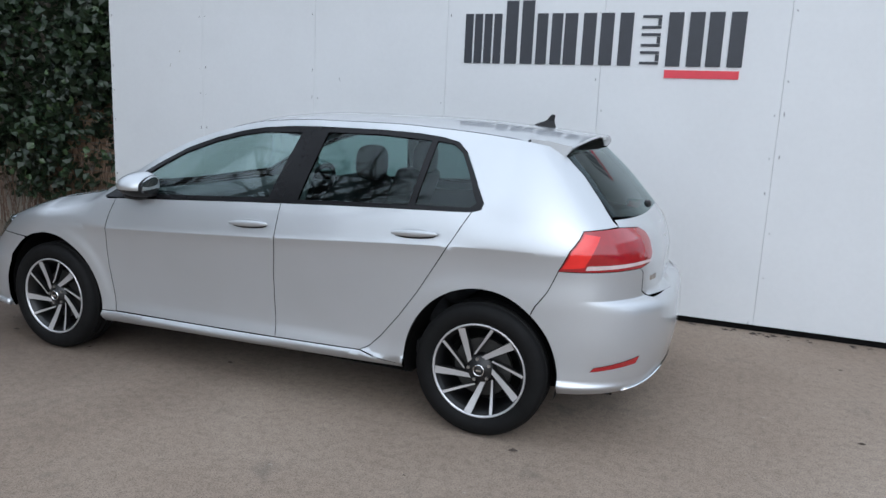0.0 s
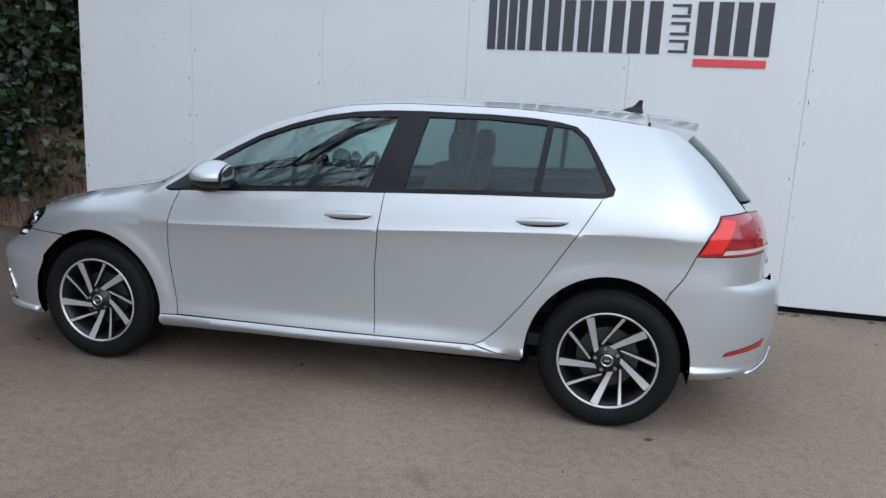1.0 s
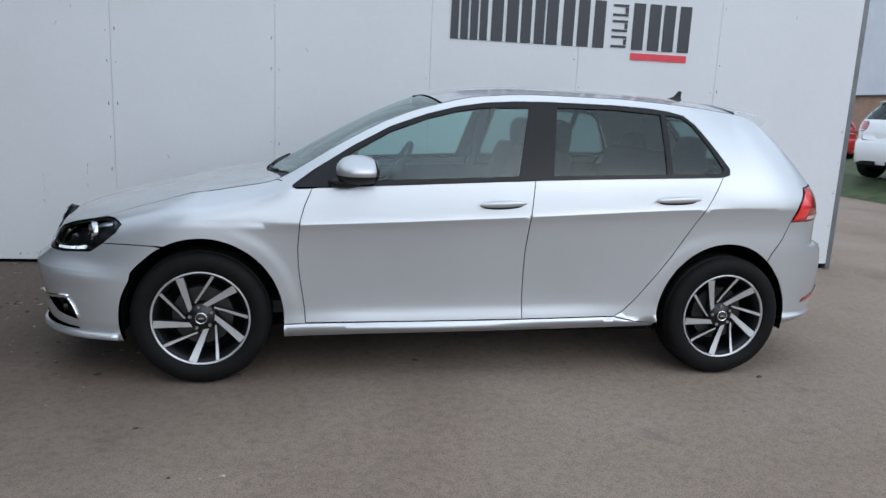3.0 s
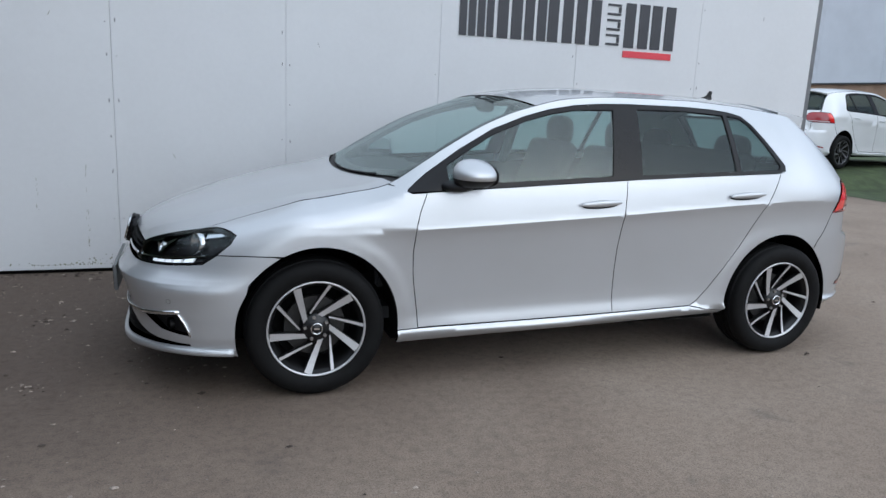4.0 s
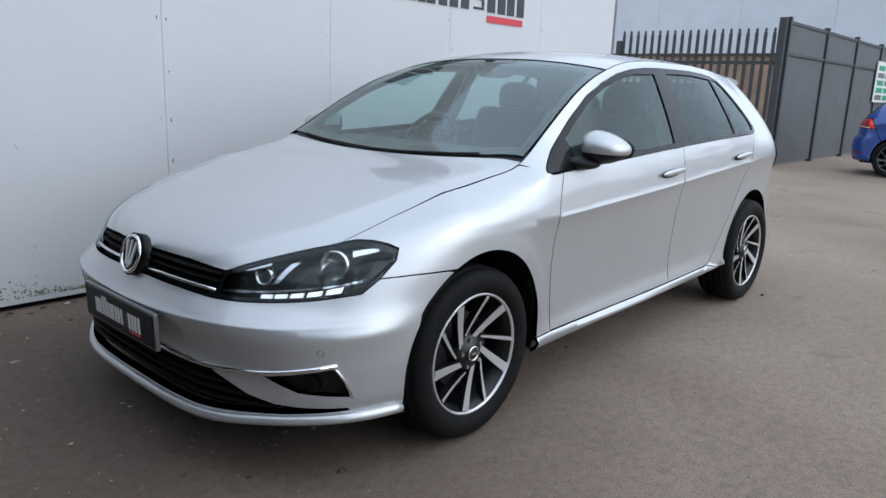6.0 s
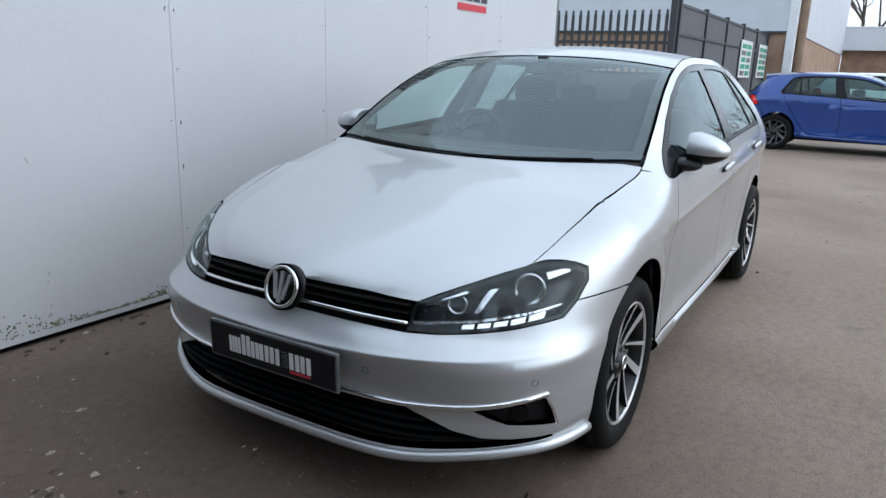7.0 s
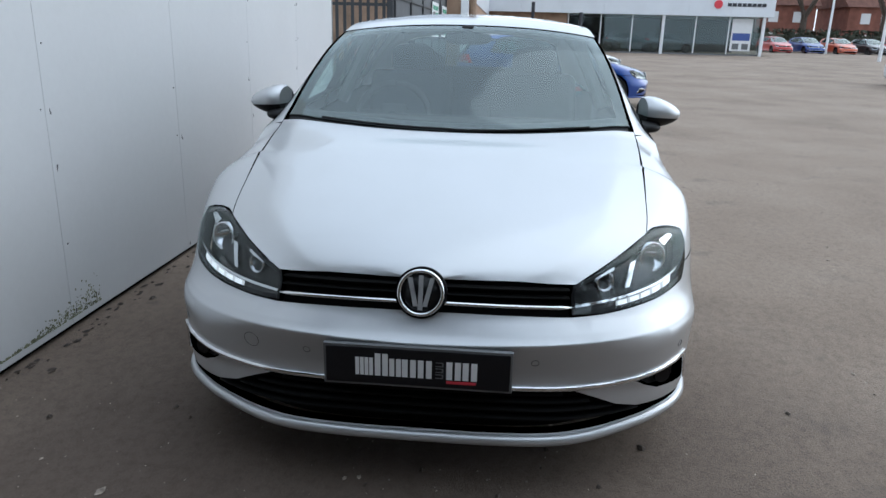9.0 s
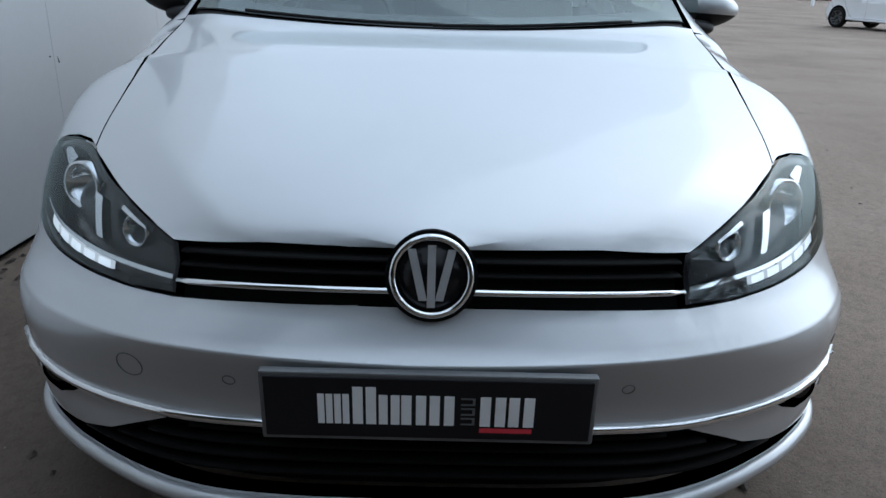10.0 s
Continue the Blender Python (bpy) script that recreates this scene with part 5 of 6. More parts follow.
part("end_post", boxed(WALL_X1, WALL_X1 + 0.05, WALL_Y + 0.0, WALL_Y + 0.16, 0.0, WALL_TOP, 0.004), STEEL, wall, "grey steel end post")
b = bmesh.new()
for a, b_ in zip(SEAMS, SEAMS[1:]):
    for x in (a + 0.03, b_ - 0.03):
        for z in (0.07, 0.4, 0.73, 1.0, 1.26, 1.55, 1.78, 2.25, 2.6):
            if random.random() < 0.45:
                continue
            rod(b, (x + random.uniform(-0.006, 0.006), WALL_Y - 0.002, z + random.uniform(-0.03, 0.03)), (x, WALL_Y + 0.003, z), 0.0035, seg=8)
part("screws", b, STEEL, wall, "row of screw heads")
tagged(wall.children[-1], kind="stuff")
# algae along the foot of the boards
b = bmesh.new()
for i in range(900):
    x = -0.9 - abs(random.gauss(0, 0.9))
    z = 0.057 + abs(random.gauss(0, 0.028)) * (1 + 0.8 * math.sin(x * 5))
    r = random.uniform(0.0015, 0.0065)
    bmesh.ops.create_circle(b, cap_ends=True, segments=6, radius=r, matrix=pose(x, WALL_Y - 0.0008 - 0.00001 * i % 0.0006, max(0.058 + r, z), 90, 0, random.uniform(0, 0)) @ pose(0, 0, 0, 0, 0, random.uniform(0, 90)))
part("algae_spots", b, BOARD_DIRT, wall, "green algae spots along the foot")
tagged(wall.children[-1], kind="stuff")

# scuffs left on the boards
rs = random.Random(11)
for i in range(7):
    x, z = rs.uniform(-3.2, 3.4), rs.uniform(0.4, 2.3)
    if i == 0:
        x, z = -2.71, 1.81
    if i == 1:
        x, z = -0.89, 1.72
    a, l = rs.uniform(60, 120), rs.uniform(0.008, 0.025)
    part("scuff", boxed(-l, l, -0.001, 0.0005, -0.0015, 0.0015, m=pose(x, WALL_Y, z, 0, a, 0)), STEEL if i % 3 else BOARD_DIRT, wall)

# runs of dirt down the boards
rs = random.Random(21)
b = bmesh.new()
for x, z0, z1, n in ((-2.54, 0.2, 0.78, 26), (-2.86, 0.42, 0.7, 10), (-1.9, 0.08, 0.4, 7)):
    for i in range(n):
        z = z0 + (z1 - z0) * rs.random() ** 1.5
        l, dx = rs.uniform(0.002, 0.014), rs.gauss(0, 0.004)
        box(b, x + dx - 0.0009, x + dx + 0.0009, WALL_Y - 0.0009, WALL_Y + 0.001, z - l, z + l)
part("dirt_runs", b, BOARD_DIRT, wall, "thin dark runs of dirt")
tagged(wall.children[-1], kind="stuff")

# ---- sign on the wall: plain bars in the sign's colours ----


def stem_sign(parent, x0, width, base, height, tall, to3, depth, mat, mat_small, mat_bar):
    """Bars of the size and rhythm of a heavy lower-case word, a small upright word and a short one over a line."""
    unit = width / 1.0
    stems = []
    for a, n, w, h in ((0.0, 4, 0.030, height), (0.158, 1, 0.046, tall), (0.218, 1, 0.046, tall), (0.276, 2, 0.040, height), (0.378, 2, 0.046, height), (0.506, 2, 0.046, height)):
        pitch = {1: 0, 2: 0.066 if w > 0.042 else 0.054, 4: 0.0375}[n]
        for i in range(n):
            stems.append((a + i * pitch, w, 0, h))
    for a in (0.735, 0.865):
        for i in range(2):
            stems.append((a + i * 0.068, 0.048, 0, height))
    for i, (a, w, z0, h) in enumerate(stems):
        pl = [(x0 + a * unit, base + z0), (x0 + (a + w) * unit, base + z0), (x0 + (a + w) * unit, base + h), (x0 + a * unit, base + h)]
        part("sign_bar", prism(pl, depth, to3), mat, parent)
    for i in range(3):
        z0 = base + height * (0.03 + 0.335 * i)
        for u0, u1, v0, v1 in ((0.648, 0.712, 0.0, 0.05), (0.648, 0.712, 0.20, 0.25), (0.700, 0.712, 0.06, 0.19)):
            pl = [(x0 + u0 * unit, z0 + v0 * height), (x0 + u1 * unit, z0 + v0 * height), (x0 + u1 * unit, z0 + v1 * height), (x0 + u0 * unit, z0 + v1 * height)]
            part("small_bar", prism(pl, depth, to3), mat_small, parent)
    pl = [(x0 + 0.735 * unit, base - height * 0.22), (x0 + 0.975 * unit, base - height * 0.22), (x0 + 0.975 * unit, base - height * 0.07), (x0 + 0.735 * unit, base - height * 0.07)]
    part("underline", prism(pl, depth, to3), mat_bar, parent, "red line")


sign = thing("wall_sign", "dark and red company sign of plain bars on the white wall", "sign")
stem_sign(sign, 0.24, 2.10, 1.875, 0.375, 0.47, lambda u, v, w: (u, WALL_Y - 0.001 - w, v), 0.006, PRINT_DARK, PRINT_DARK, PRINT_RED)

# ---- the silver hatchback ----
hatch = car("hatchback_car", "silver five-door hatchback with alloy wheels parked by the wall", SILVER, True)
plate = new("display_plate")
plate.parent = hatch
plate.matrix_local = pose(-2.188, 0, 0.442, 0, 0, -90) @ pose(0, 0, 0, 2, 0, 0)
part("plate_frame", boxed(-0.267, 0.267, -0.004, 0.012, -0.063, 0.063, 0.003), STEEL, plate, "grey plate frame")
part("plate_face", boxed(-0.260, 0.260, -0.0065, 0.0, -0.0555, 0.0555, 0.002), PLATE_BLACK, plate, "black plate")
stem_sign(plate, -0.175, 0.35, -0.029, 0.055, 0.069, lambda u, v, w: (u, -0.0068 - w, v), 0.0008, PRINT_WHITE, STEEL, PRINT_RED)
for nm, y, z, r in (("parking_sensor", -0.33, 0.455, 0.0105), ("parking_sensor", 0.33, 0.455, 0.0105), ("parking_sensor", -0.77, 0.455, 0.0105), ("parking_sensor", 0.77, 0.455, 0.0105), ("towing_cover", 0.505, 0.462, 0.024)):
    w0 = math.copysign(fy(abs(y), z) - (XS - LF), y)
    p, pw, pz = (Vector(nose(np.array(w0 + a), np.array(z + c))) for a, c in ((0, 0), (0.004, 0), (0, 0.004)))
    o = (pw - p).cross(pz - p).normalized()
    o = o if o.x < 0 else -o
    v, f = lathe([(r - 0.0012, 0.0), (r - 0.0006, -0.0012), (r + 0.0006, -0.0012), (r + 0.0012, 0.0)], seg=28)
    me = mesh_of(nm, v, f, STEEL, True)
    me.transform(Matrix.Translation(p) @ o.to_track_quat("-Y", "Z").to_matrix().to_4x4())
    part(nm, me, None, hatch, "fine dark ring in the bumper")

# ---- gate, fences, buildings ----


def pale(bm, x, y, h, m=None):
    """One pointed steel pale."""
    pts = [(-0.032, 0.06), (0.032, 0.06), (0.032, h - 0.1), (0.012, h - 0.07), (0.03, h - 0.05), (0, h), (-0.03, h - 0.05), (-0.012, h - 0.07), (-0.032, h - 0.1)]
    return prism(pts, 0.012, lambda u, v, w: (x + w, y + u, v))


gate_thing = thing("palisade_gate", "dark steel palisade gate with pointed pales, closed", "gate")
for i in range(20):
    y = 2.28 + i * 0.157
    part("pale", pale(None, 10.58, y, 2.5), FENCE, gate_thing)
for z in (0.28, 1.85):
    part("rail", boxed(10.60, 10.65, 2.2, 5.32, z, z + 0.06), FENCE, gate_thing)
part("brace", rod(bmesh.new(), (10.62, 5.25, 1.8), (10.62, 2.3, 0.3), 0.022, seg=8), FENCE, gate_thing)
for y in (2.16, 5.36):
    part("gate_post", boxed(10.56, 10.68, y - 0.06, y + 0.06, 0, 2.66 if y < 3 else 2.3, 0.004), FENCE, gate_thing)

fence = thing("panel_fence", "dark grey solid panel fence with steel posts", "fence")
xs_f = [10.75, 13.1, 15.45, 17.8, 20.15, 22.4]
for a, b in zip(xs_f, xs_f[1:]):
    part("fence_panel", boxed(a + 0.05, b - 0.05, 2.10, 2.14, 0.05, 2.58, 0.004), MESH_PANEL, fence)
    part("top_rail", boxed(a + 0.05, b - 0.05, 2.08, 2.16, 2.56, 2.62, 0.004), FENCE, fence)
    part("mid_rail", boxed(a + 0.05, b - 0.05, 2.07, 2.10, 2.02, 2.08, 0.004), FENCE, fence)
for x in xs_f:
    part("fence_post", boxed(x - 0.05, x + 0.05, 2.06, 2.16, 0, 2.68, 0.006), FENCE, fence)
for x0, x1 in ((17.5, 19.3), (20.6, 22.2)):
    bd = thing("notice_board", "white notice board with rows of green panels on the fence", "sign", group="notice boards")
    part("board_face", boxed(x0, x1, 2.045, 2.068, 1.26, 2.26, 0.004), PRINT_WHITE, bd)
    for r in range(5):
        for c in range(2):
            xa = x0 + 0.15 + c * (x1 - x0 - 0.2) / 2
            part("print_panel", boxed(xa, xa + (x1 - x0) * 0.36, 2.040, 2.0445, 1.32 + r * 0.18, 1.44 + r * 0.18), PRINT_GREEN if (r + c) % 3 else STEEL, bd)

BX = 22.5
hall = thing("grey_hall", "large hall with pale grey cladding over a brown brick base", "building")
part("brick_base", boxed(BX + 0.02, BX + 0.4, 1.55, 40, -0.2, 2.72), BRICK, hall, "brown brick base")
for i in range(13):
    y0 = 1.5 + i * 3.0
    part("cladding_sheet", boxed(BX - 0.06, BX + 0.02, y0 + 0.004, y0 + 2.996, 2.74, 9.0, 0.004), CLADDING, hall)
part("drip_edge", boxed(BX - 0.09, BX + 0.02, 1.5, 40.5, 2.68, 2.74), FENCE, hall)
for i in range(9):
    x0 = BX + 0.4 + i * 3.05
    part("side_sheet", boxed(x0, x0 + 3.04, 1.38, 1.45, 2.74, 7.6, 0.004), CLADDING, hall)
part("side_brick", boxed(BX + 0.4, 49.8, 1.42, 1.7, -0.2, 2.74), BRICK, hall)
part("corner_post", boxed(BX - 0.12, BX + 0.25, 1.30, 1.56, 0, 9.0, 0.01), WHITE_STEEL, hall, "white corner post")
part("drain_pipe", rod(bmesh.new(), (BX + 0.5, 1.2, 0.0), (BX + 0.5, 1.2, 9.0), 0.16, seg=14), BROWN_STEEL, hall, "brown drain pipe")
dr = new("side_door")
dr.parent = hall
part("door_leaf", boxed(BX - 0.03, BX + 0.02, 13.1, 13.9, 0.2, 2.32, 0.01), PRINT_DARK, dr)
part("door_pane", boxed(BX - 0.035, BX - 0.03, 13.25, 13.75, 1.3, 2.1), GLASS_SHOP, dr)
kerb = thing("kerb", "pale concrete kerb along the brick base", "kerb", kind="structure")
for i in range(20):
    part("kerb_stone", boxed(BX - 0.35, BX - 0.2, 2.2 + i, 3.19 + i, 0.0, 0.24, 0.01), CONCRETE, kerb)
bank = [(x, y, 0.005 + 0.33 * min(1, max(0, (y - 6.3) / 0.8)) * min(1, max(0, (x - 9.4) / 0.8)) + 0.16 * min(1, max(0, (y - 2.6) / 1.5)) * min(1, max(0, (x - 12) / 6))) for x in np.arange(9.2, 22.3, 0.5) for y in np.arange(2.4, 20, 0.5)]
nb = len(np.arange(2.4, 20, 0.5))
bf = [(i * nb + j, (i + 1) * nb + j, (i + 1) * nb + j + 1, i * nb + j + 1) for i in range(len(np.arange(9.2, 22.3, 0.5)) - 1) for j in range(nb - 1)]
verge = new("verge", mesh_of("verge", bank, bf, GRASS, True))
tagged(verge, "rough grass verge in front of the hall", "grass", kind="structure")

FX = 50.0
shop = thing("car_showroom", "low car showroom with grey fascia, glass front and brick end", "building")
zf = 0.42
for i in range(7):
    y1 = 2.0 - i * 2.9
    part("fascia_panel", boxed(FX - 0.5, FX - 0.3, y1 - 2.895, y1, zf + 2.63, zf + 4.0, 0.01), FASCIA, shop)
part("roof", boxed(FX - 0.45, FX + 14, -18.3, 2.0, zf + 3.6, zf + 3.95), FASCIA, shop)
part("roof_coping", boxed(FX - 0.54, FX - 0.28, -18.35, 2.0, zf + 4.0, zf + 4.08), WHITE_STEEL, shop)
part("soffit", boxed(FX - 0.45, FX + 14, -18.3, 2.0, zf + 2.63, zf + 2.70), LINING, shop)
part("brick_end", boxed(FX + 0.02, FX + 0.3, -4.2, 1.4, -0.2, zf + 2.63), BRICK, shop, "brown brick end wall")
part("back_wall", boxed(FX + 8, FX + 8.2, -18.2, 1.4, 0, zf + 2.63), TIMBER, shop)
part("showroom_floor", boxed(FX, FX + 8, -18.2, -4.2, zf - 0.1, zf + 0.06), CONCRETE, shop)
ys_w = [-4.3, -6.6, -8.8, -10.9, -13.2, -15.5, -17.75]
for a, b in zip(ys_w, ys_w[1:]):
    w = new("shop_window")
    w.parent = shop
    part("pane", boxed(FX - 0.005, FX + 0.005, b + 0.04, a - 0.04, zf + 0.12, zf + 2.6), GLASS_SHOP, w).visible_shadow = False
    part("mullion", boxed(FX - 0.04, FX + 0.04, a - 0.04, a + 0.04, zf + 0.06, zf + 2.63), WHITE_STEEL, w)
part("window_foot", boxed(FX - 0.06, FX + 0.06, -17.8, -4.2, zf - 0.1, zf + 0.12), STEEL, shop)
for y in (-10.9, -17.75):
    part("white_post", boxed(FX - 0.35, FX - 0.15, y - 0.1, y + 0.1, 0.2, zf + 2.63, 0.01), WHITE_STEEL, shop, "white post")
for i, (y0, y1, z0, z1, mt) in enumerate(((-17.1, -15.7, zf + 0.35, zf + 2.5, PRINT_WHITE), (-17.0, -15.8, zf + 1.05, zf + 1.55, PRINT_BLUE), (-16.3, -15.85, zf + 0.45, zf + 0.85, STEEL), (-16.95, -16.5, zf + 0.45, zf + 0.85, STEEL))):
    part("window_poster", boxed(FX - 0.03 - 0.006 * i, FX - 0.024 - 0.006 * i, y0, y1, z0, z1), mt, shop)
bl = thing("showroom_sign", "red disc and dark plain bar sign on the fascia", "sign")
part("sign_disc", rod(bmesh.new(), (FX - 0.56, -14.45, zf + 3.42), (FX - 0.5, -14.45, zf + 3.42), 0.28, seg=24), PRINT_RED, bl, "red disc")
for i in range(8):
    part("sign_bar", boxed(FX - 0.54, FX - 0.5, -15.35 - i * 0.33, -15.08 - i * 0.33, zf + 3.3, zf + 3.52), PRINT_DARK, bl)
for nm, y, h, mt in (("black_post", -1.67, 3.2, PRINT_DARK), ("canopy_post", -4.9, 2.6, PRINT_DARK)):
    t = thing(nm, "dark upright steel post by the showroom", "post")
    part("shaft", rod(bmesh.new(), (FX - 3, y, 0.3), (FX - 3, y, zf + h), 0.12, seg=12), mt, t)
yb = thing("grit_bin", "yellow plastic grit bin by the brick wall", "bin")
part("tub", boxed(FX - 2.2, FX - 1.2, -3.9, -2.3, 0.4, 1.4, 0.08), YELLOW, yb)
part("hood", boxed(FX - 2.3, FX - 1.1, -4.0, -2.2, 1.4, 1.75, 0.12), YELLOW, yb)

# ---- other cars ----
blue = car("blue_car", "bright blue five-door hatchback with dark wheels parked in the yard", BLUE, False, (0.955, 0.97, 0.985), pose(11.75, -1.05, 0, 0, 0, 90), spoke=STEEL, wheel_r=0.32)
suv = car("white_car", "white estate car with dark wheels on the grass verge", WHITE_CAR, False, (1.03, 1.02, 1.13), pose(11.85, 8.35, 0.33, 0, 0, 191), spoke=STEEL, wheel_r=0.345)
pink = car("far_white_car", "white hatchback parked beyond the blue car", WHITE_CAR, False, (0.98, 0.98, 1.0), pose(19.5, -1.6, 0.04, 0, 0, 90), spoke=STEEL)
showroom_cars = []
fleet = {"red": RED_CAR, "blue": BLUE, "orange": ORANGE_CAR, "dark": DARK_CAR, "grey": GREY_CAR}
built = {}
for i, key in enumerate(["red", "blue", "orange", "dark", "red", "dark", "red", "red", "grey", "blue"]):
    m = pose(63.0 + 0.25 * i, -23.2 - 2.75 * i, 0.50, 0, 0, 8)
    if key not in built:
        built[key] = car("row_car", key.replace("dark", "black") + " hatchback parked in a long row of cars", fleet[key], False, (0.97, 0.97, 1.0), m, "cars in the row", spoke=STEEL)
    else:
        copy_thing(built[key], m)
for x, y, r, key in ((FX + 3.2, -6.6, 70, "dark"), (FX + 3.5, -12.0, 100, "grey"), (FX + 3.0, -9.2, 85, "grey")):
    c = copy_thing(built[key], pose(x, y, zf + 0.06, 0, 0, r))
    tagged(c, "dark hatchback on show behind the glass", "car", "cars on show")
c = copy_thing(built["red"], pose(14.6, 16.6, 0.3, 0, 0, 250))
tagged(c, "red hatchback seen past the wall's end", "car")
c["group"] = ""
c = copy_thing(pink, pose(20.6, -14.2, 0.08, 0, 0, 20))
tagged(c, "white car parked alone in the open yard", "car")

# ---- ivy, trees, far things ----


def leaf_cloud(name, count, place, size, mat, seed):
    """Many small folded leaves in one mesh."""
    rnd = np.random.RandomState(seed)
    verts, faces = [], []
    for i in range(count):
        c = place(rnd)
        a, t, s = rnd.uniform(0, 6.283), rnd.uniform(-0.9, 0.9), size * rnd.uniform(0.6, 1.4)
        u = Vector((math.cos(a), math.sin(a) * 0.5, t)).normalized() * s
        w = u.cross(Vector((rnd.uniform(-1, 1), rnd.uniform(-1, 1), rnd.uniform(-1, 1)))).normalized() * s * 0.55
        n = u.cross(w).normalized() * s * 0.2
        k = len(verts)
        c = Vector(c)
        verts += [c - u * 0.5, c + w + n, c + u * 0.6, c - w + n]
        faces += [(k, k + 1, k + 2), (k, k + 2, k + 3)]
    return mesh_of(name, verts, faces, mat)


def ivy_place(rnd):
    x = rnd.uniform(-12.0, -3.55)
    z = 0.35 + 3.6 * rnd.uniform(0, 1) ** 0.8
    bulge = 0.22 * math.sin(x * 2.1 + z * 1.7) + 0.16 * math.sin(x * 5.3 - z * 3.1)
    if z < 1.25 and x > -4.6 and rnd.uniform() < min(1, (1.25 - z) * 1.5 * (x + 4.6)):
        z += 1.2
    return x, 1.98 - 0.12 * z / 4 + bulge * 0.5 + rnd.uniform(-0.12, 0.10) - 0.1 * (rnd.uniform() < 0.15), z


old_wall = thing("wall_brick", "old brown brick garden wall overgrown with ivy", "wall", kind="structure")
part("wall_core", boxed(-12.2, -3.4, 2.13, 2.35, 0, 3.9), MORTAR, old_wall)
brick_me = mesh_of("brick", *(lambda v: (v, [(0, 1, 2, 3), (0, 4, 5, 1), (1, 5, 6, 2), (2, 6, 7, 3), (3, 7, 4, 0)]))([(-0.1, -0.012, -0.031), (0.1, -0.012, -0.031), (0.1, -0.012, 0.031), (-0.1, -0.012, 0.031), (-0.105, 0.01, -0.0335), (0.105, 0.01, -0.0335), (0.105, 0.01, 0.0335), (-0.105, 0.01, 0.0335)]), BRICK)
for r in range(19):
    for c in range(8):
        ob = new("brick", brick_me)
        ob.parent = old_wall
        ob.location = (-5.05 + c * 0.222 + (0.111 if r % 2 else 0), 2.125 + random.uniform(-0.003, 0.003), 0.045 + r * 0.076)
ivy = thing("ivy", "dense dark green ivy hanging over the brick wall", "ivy", kind="stuff")
part("leaves", leaf_cloud("leaves", 26000, ivy_place, 0.085, LEAF, 3), None, ivy)
part("light_leaves", leaf_cloud("light_leaves", 3500, ivy_place, 0.065, LEAF_LIGHT, 4), None, ivy)
b = bmesh.new()
rs = random.Random(5)
for i in range(130):
    x, z = rs.uniform(-5.8, -3.6), rs.uniform(0.0, 0.25)
    p = Vector((x, 2.02 - rs.uniform(0, 0.15), z))
    q = p + Vector((rs.uniform(-0.25, 0.25), rs.uniform(-0.08, 0.08), rs.uniform(0.35, 1.0)))
    rod(b, p, q, 0.006, 0.003, seg=4)
part("stems", b, TWIG, ivy)


# unseen wall and ivy, added to block light from ahead of the nose
light_block_wall = thing("wall_side", "unseen brown brick wall added to close the yard and block light", "wall", kind="structure")
part("brickwork", boxed(-8.0, -7.75, -14.0, 2.0, 0, 3.2), BRICK, light_block_wall)
part("coping", boxed(-8.05, -7.70, -14.0, 2.0, 3.2, 3.28, 0.01), BRICK, light_block_wall)
hedge = thing("ivy_bank", "tall unseen dark green ivy added over the wall to block light", "ivy", kind="stuff")
part("bank_leaves", leaf_cloud("bank_leaves", 11000, lambda r: (-7.7 + abs(r.normal(0, 0.12)), r.uniform(-14, 2.0), 4.7 * r.uniform(0.05, 1) ** 0.8), 0.16, LEAF, 13), None, hedge)


def branch(b, p, d, length, r, depth, rs):
    q = p + d * length
    rod(b, p, q, r, r * 0.68, seg=5 if depth < 3 else 3)
    if depth == 5:
        return
    for i in range(3 if depth < 4 else 2):
        n = (d + Vector((rs.uniform(-0.75, 0.75), rs.uniform(-0.75, 0.75), rs.uniform(-0.15, 0.55)))).normalized()
        branch(b, q if i else p.lerp(q, 0.7), n, length * rs.uniform(0.62, 0.82), r * 0.6, depth + 1, rs)


def bare_tree(x, y, z, h, seed, label):
    t = thing("bare_tree", label, "tree", pose(x, y, z), "bare trees")
    rs = random.Random(seed)
    b = bmesh.new()
    rod(b, (0, 0, 0), (0, 0, h * 0.24), h * 0.026, h * 0.02, seg=9)
    part("trunk", b, BARK, t)
    b = bmesh.new()
    for i in range(4):
        a = i * 1.6 + rs.uniform(-0.3, 0.3)
        branch(b, Vector((0, 0, h * (0.2 + 0.015 * i))), Vector((math.cos(a) * 0.55, math.sin(a) * 0.55, 0.85)).normalized(), h * 0.24, h * 0.013, 1, rs)
    part("crown", b, BARK, t)
    return t


first = bare_tree(-9.6, -8.3, 0, 17.0, 2, "leafless tree with fine spreading twigs beside the yard")
for x, y, r, s in ((-6.5, -12.5, 80, 1.0), (-13.0, -13.0, 200, 1.1), (-13.0, 0.5, 300, 0.75)):
    copy_thing(first, pose(x, y, 0, 0, 0, r) @ Matrix.Diagonal((s, s, s, 1)))
for x, y, z, r in ((82, -27, 0.5, 30), (86, -34, 0.5, 120), (84, -42, 0.5, 200), (90, -18, 0.5, 270), (96, -8, 0.5, 10), (94, 2, 0.5, 90)):
    copy_thing(first, pose(x, y, z, 0, 0, r))

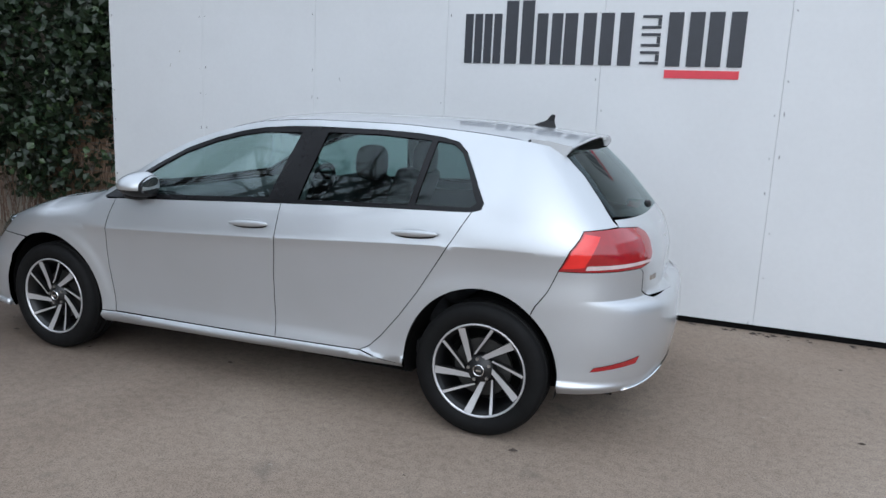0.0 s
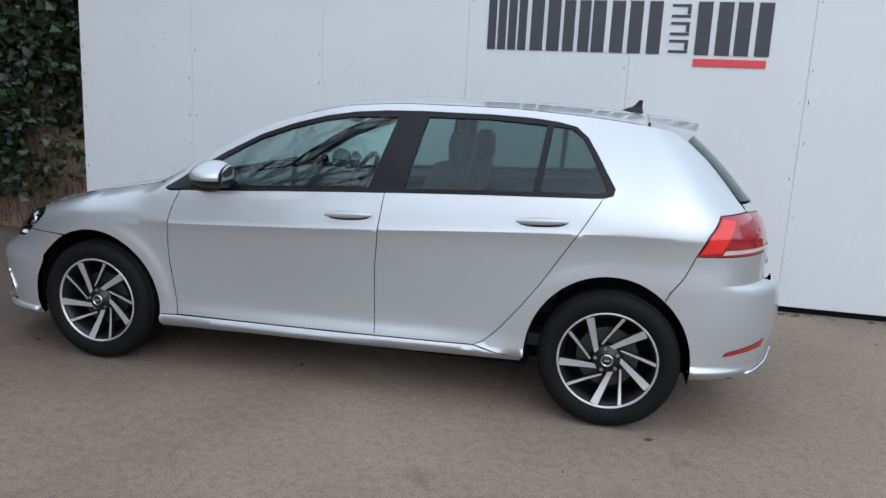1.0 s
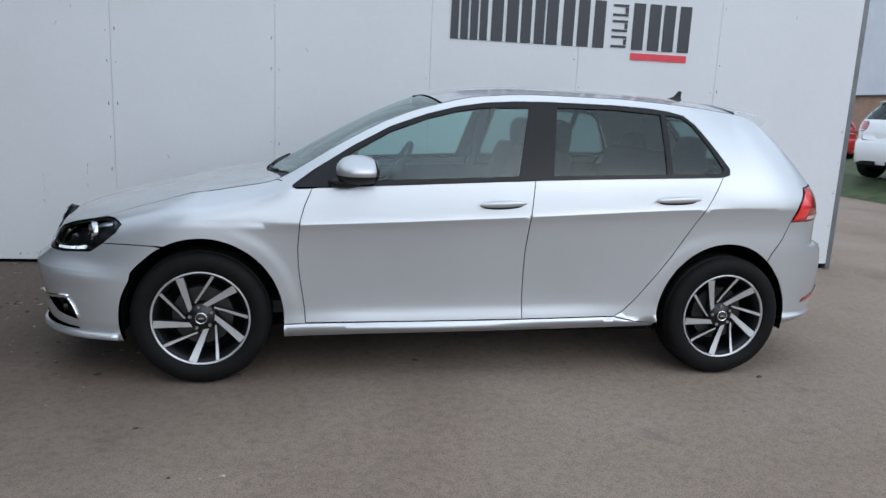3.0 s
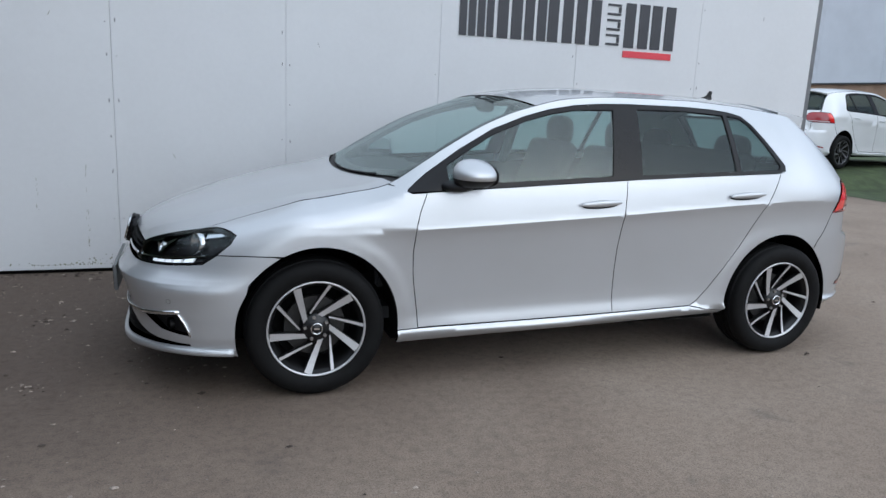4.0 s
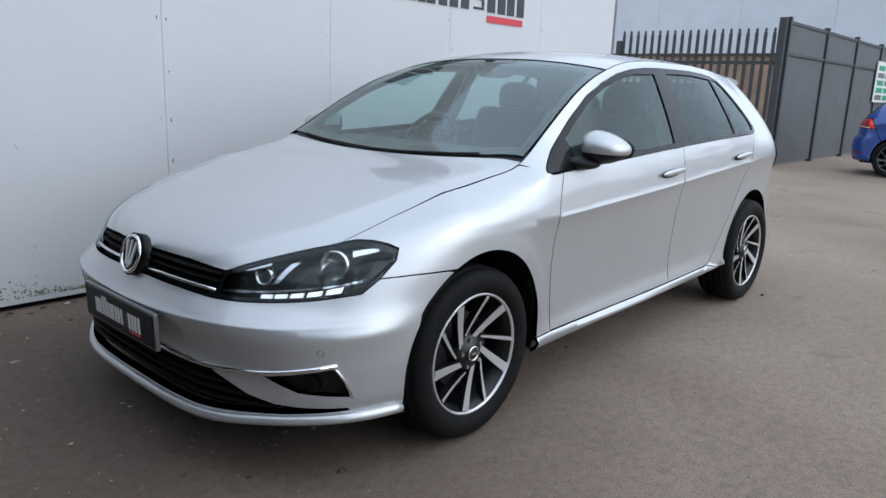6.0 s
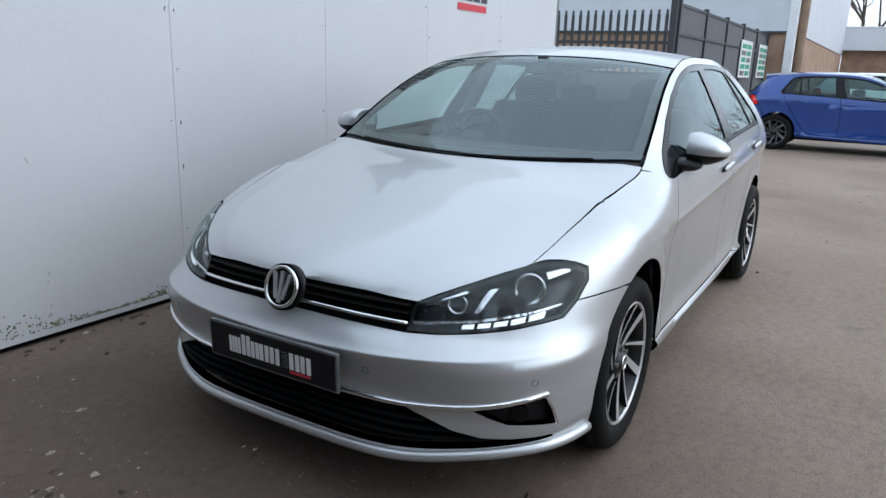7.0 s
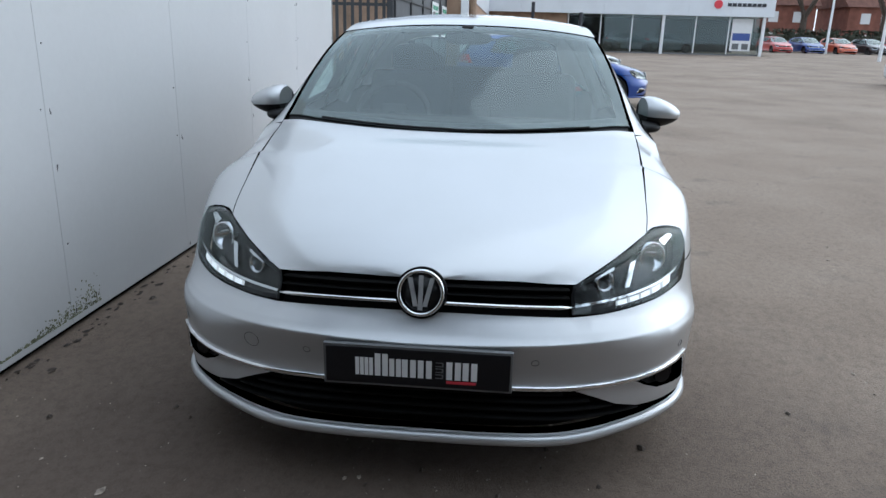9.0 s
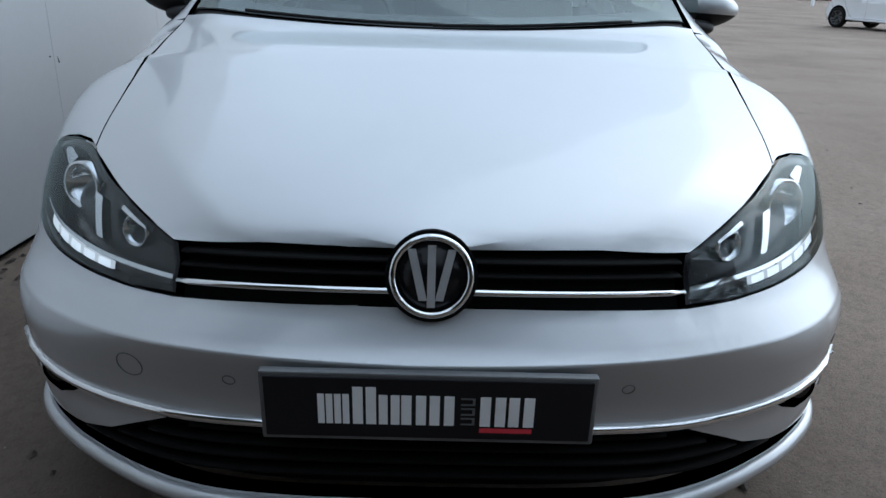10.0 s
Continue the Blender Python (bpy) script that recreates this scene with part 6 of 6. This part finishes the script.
bank2 = thing("far_hedge", "dark trimmed hedge behind the row of cars", "hedge", kind="stuff")
part("hedge_core", boxed(70, 71.2, -60, -20, 0.4, 2.2, 0.2), SHADE_GREEN, bank2)
part("hedge_leaves", leaf_cloud("hedge_leaves", 5000, lambda r: (r.uniform(69.7, 71.4), r.uniform(-60, -20), r.uniform(0.5, 2.7)), 0.35, SHADE_GREEN, 8), None, bank2)
house0 = thing("brick_house", "red brick house with tiled roof behind the trees", "house", pose(88, -30, 0.5), "far houses")
part("wall", boxed(0, 8, -6, 6, 0, 5.2), BRICK_RED, house0)
part("roof", prism([(-0.4, 5.2), (8.4, 5.2), (4, 8.6)], 12.8, lambda u, v, w: (u, w - 6.4, v)), ROOF_TILE, house0)
for y in (-4, -1.2, 1.6, 4):
    for z in (0.9, 3.3):
        part("window", boxed(-0.06, 0.02, y - 0.55, y + 0.55, z, z + 1.2), PRINT_WHITE, house0)
part("chimney", boxed(3.6, 4.4, 2.5, 3.4, 7.6, 9.6), BRICK_RED, house0)
for y in (-46, -62, -14):
    copy_thing(house0, pose(89, y, 0.5, 0, 0, 4))
for x, y, h, lab in ((62.0, -27.2, 9.0, "tall white lamp pole behind the cars"), (45.0, -23.6, 8.0, "tall pale grey lamp pole in the yard")):
    pl = thing("lamp_pole", lab, "lamp pole", pose(x, y, 0.4), "lamp poles")
    part("shaft", rod(bmesh.new(), (0, 0, 0), (0, 0, h), 0.11, 0.07, seg=10), WHITE_STEEL, pl)
    part("head", boxed(-0.9, 0.1, -0.12, 0.12, h, h + 0.12, 0.03), STEEL, pl)

# ---- small things ----
can = thing("jerrycan", "milky white plastic canister standing by the gate", "canister", pose(10.15, 5.08, 0, 0, 0, 12))
part("body", boxed(-0.14, 0.14, -0.17, 0.17, 0, 0.42, 0.035), PLASTIC_WHITE, can, smooth=True)
part("handle", boxed(-0.025, 0.025, -0.11, 0.07, 0.40, 0.47, 0.015), PLASTIC_WHITE, can)
part("cap", rod(bmesh.new(), (0, 0.12, 0.41), (0, 0.12, 0.47), 0.03, seg=14), PLASTIC_WHITE, can)
cone = thing("marker_post", "red and white plastic marker post by the gate", "marker", pose(11.6, 5.15, 0.02))
part("foot", boxed(-0.18, 0.18, -0.18, 0.18, 0, 0.06, 0.02), BLACK_TRIM, cone)
for i, (z0, z1, mt) in enumerate(((0.06, 0.28, PRINT_RED), (0.28, 0.50, PRINT_WHITE), (0.50, 0.80, PRINT_RED))):
    part("band", rod(bmesh.new(), (0, 0, z0), (0, 0, z1), 0.09 - 0.018 * i, 0.072 - 0.018 * i, seg=16), mt, cone)


def scraps(name, label, count, place, size, mat, seed):
    rnd = np.random.RandomState(seed)
    verts, faces = [], []
    for i in range(count):
        x, y = place(rnd)
        s, a = size * rnd.uniform(0.35, 1.5), rnd.uniform(0, 6.283)
        k, n = len(verts), 5
        verts.append((x, y, 0.004 + s * rnd.uniform(0.1, 0.3)))
        for j in range(n):
            t = a + 6.283 * j / n
            r = s * rnd.uniform(0.3, 0.7)
            verts.append((x + r * math.cos(t) * 1.3, y + r * math.sin(t) * 0.8, 0.002 + s * rnd.uniform(0, 0.12)))
        faces += [(k, k + 1 + j, k + 1 + (j + 1) % n) for j in range(n)]
    ob = new(name, mesh_of(name, verts, faces, mat))
    return tagged(ob, label, "litter", kind="stuff")


near_wall = lambda r: (r.uniform(-5.2, -1.6), min(1.66, max(-3.2, r.normal(0.6, 1.0))))
wide = lambda r: (r.uniform(-6, 6), r.uniform(-3.6, 1.4))
foot = lambda r: (r.uniform(-3.4, 3.9), 1.69 - abs(r.normal(0, 0.05)))
rc = np.random.RandomState(41)
CLUMPS = [(rc.uniform(-4.8, -2.2), min(1.5, max(-2.6, rc.normal(0.3, 1.0)))) for _ in range(46)]
clump = lambda r: tuple(c + r.normal(0, 0.035) for c in CLUMPS[r.randint(len(CLUMPS))])
scraps("pale_litter", "pale dry scraps and leaf bits lying on the tarmac", 60, near_wall, 0.022, LITTER, 1)
scraps("leaf_crumbs", "small clumps of pale broken leaf crumbs on the tarmac", 420, clump, 0.013, LITTER, 9)
scraps("wet_crumbs", "small clumps of dark wet leaf crumbs on the tarmac", 300, clump, 0.014, LITTER_DARK, 10)
scraps("fine_crumbs", "fine pale crumbs strewn over the dark tarmac", 900, near_wall, 0.006, LITTER, 12)
scraps("dark_litter", "dark wet leaf bits lying on the tarmac", 60, near_wall, 0.022, LITTER_DARK, 2)
scraps("grit", "scattered small pale stones on the tarmac", 160, wide, 0.012, LITTER, 3)
scraps("dark_grit", "scattered dark specks of soil on the tarmac", 90, wide, 0.022, LITTER_DARK, 4)
scraps("wall_foot_litter", "soil and scraps gathered along the foot of the wall", 160, foot, 0.025, LITTER_DARK, 6)
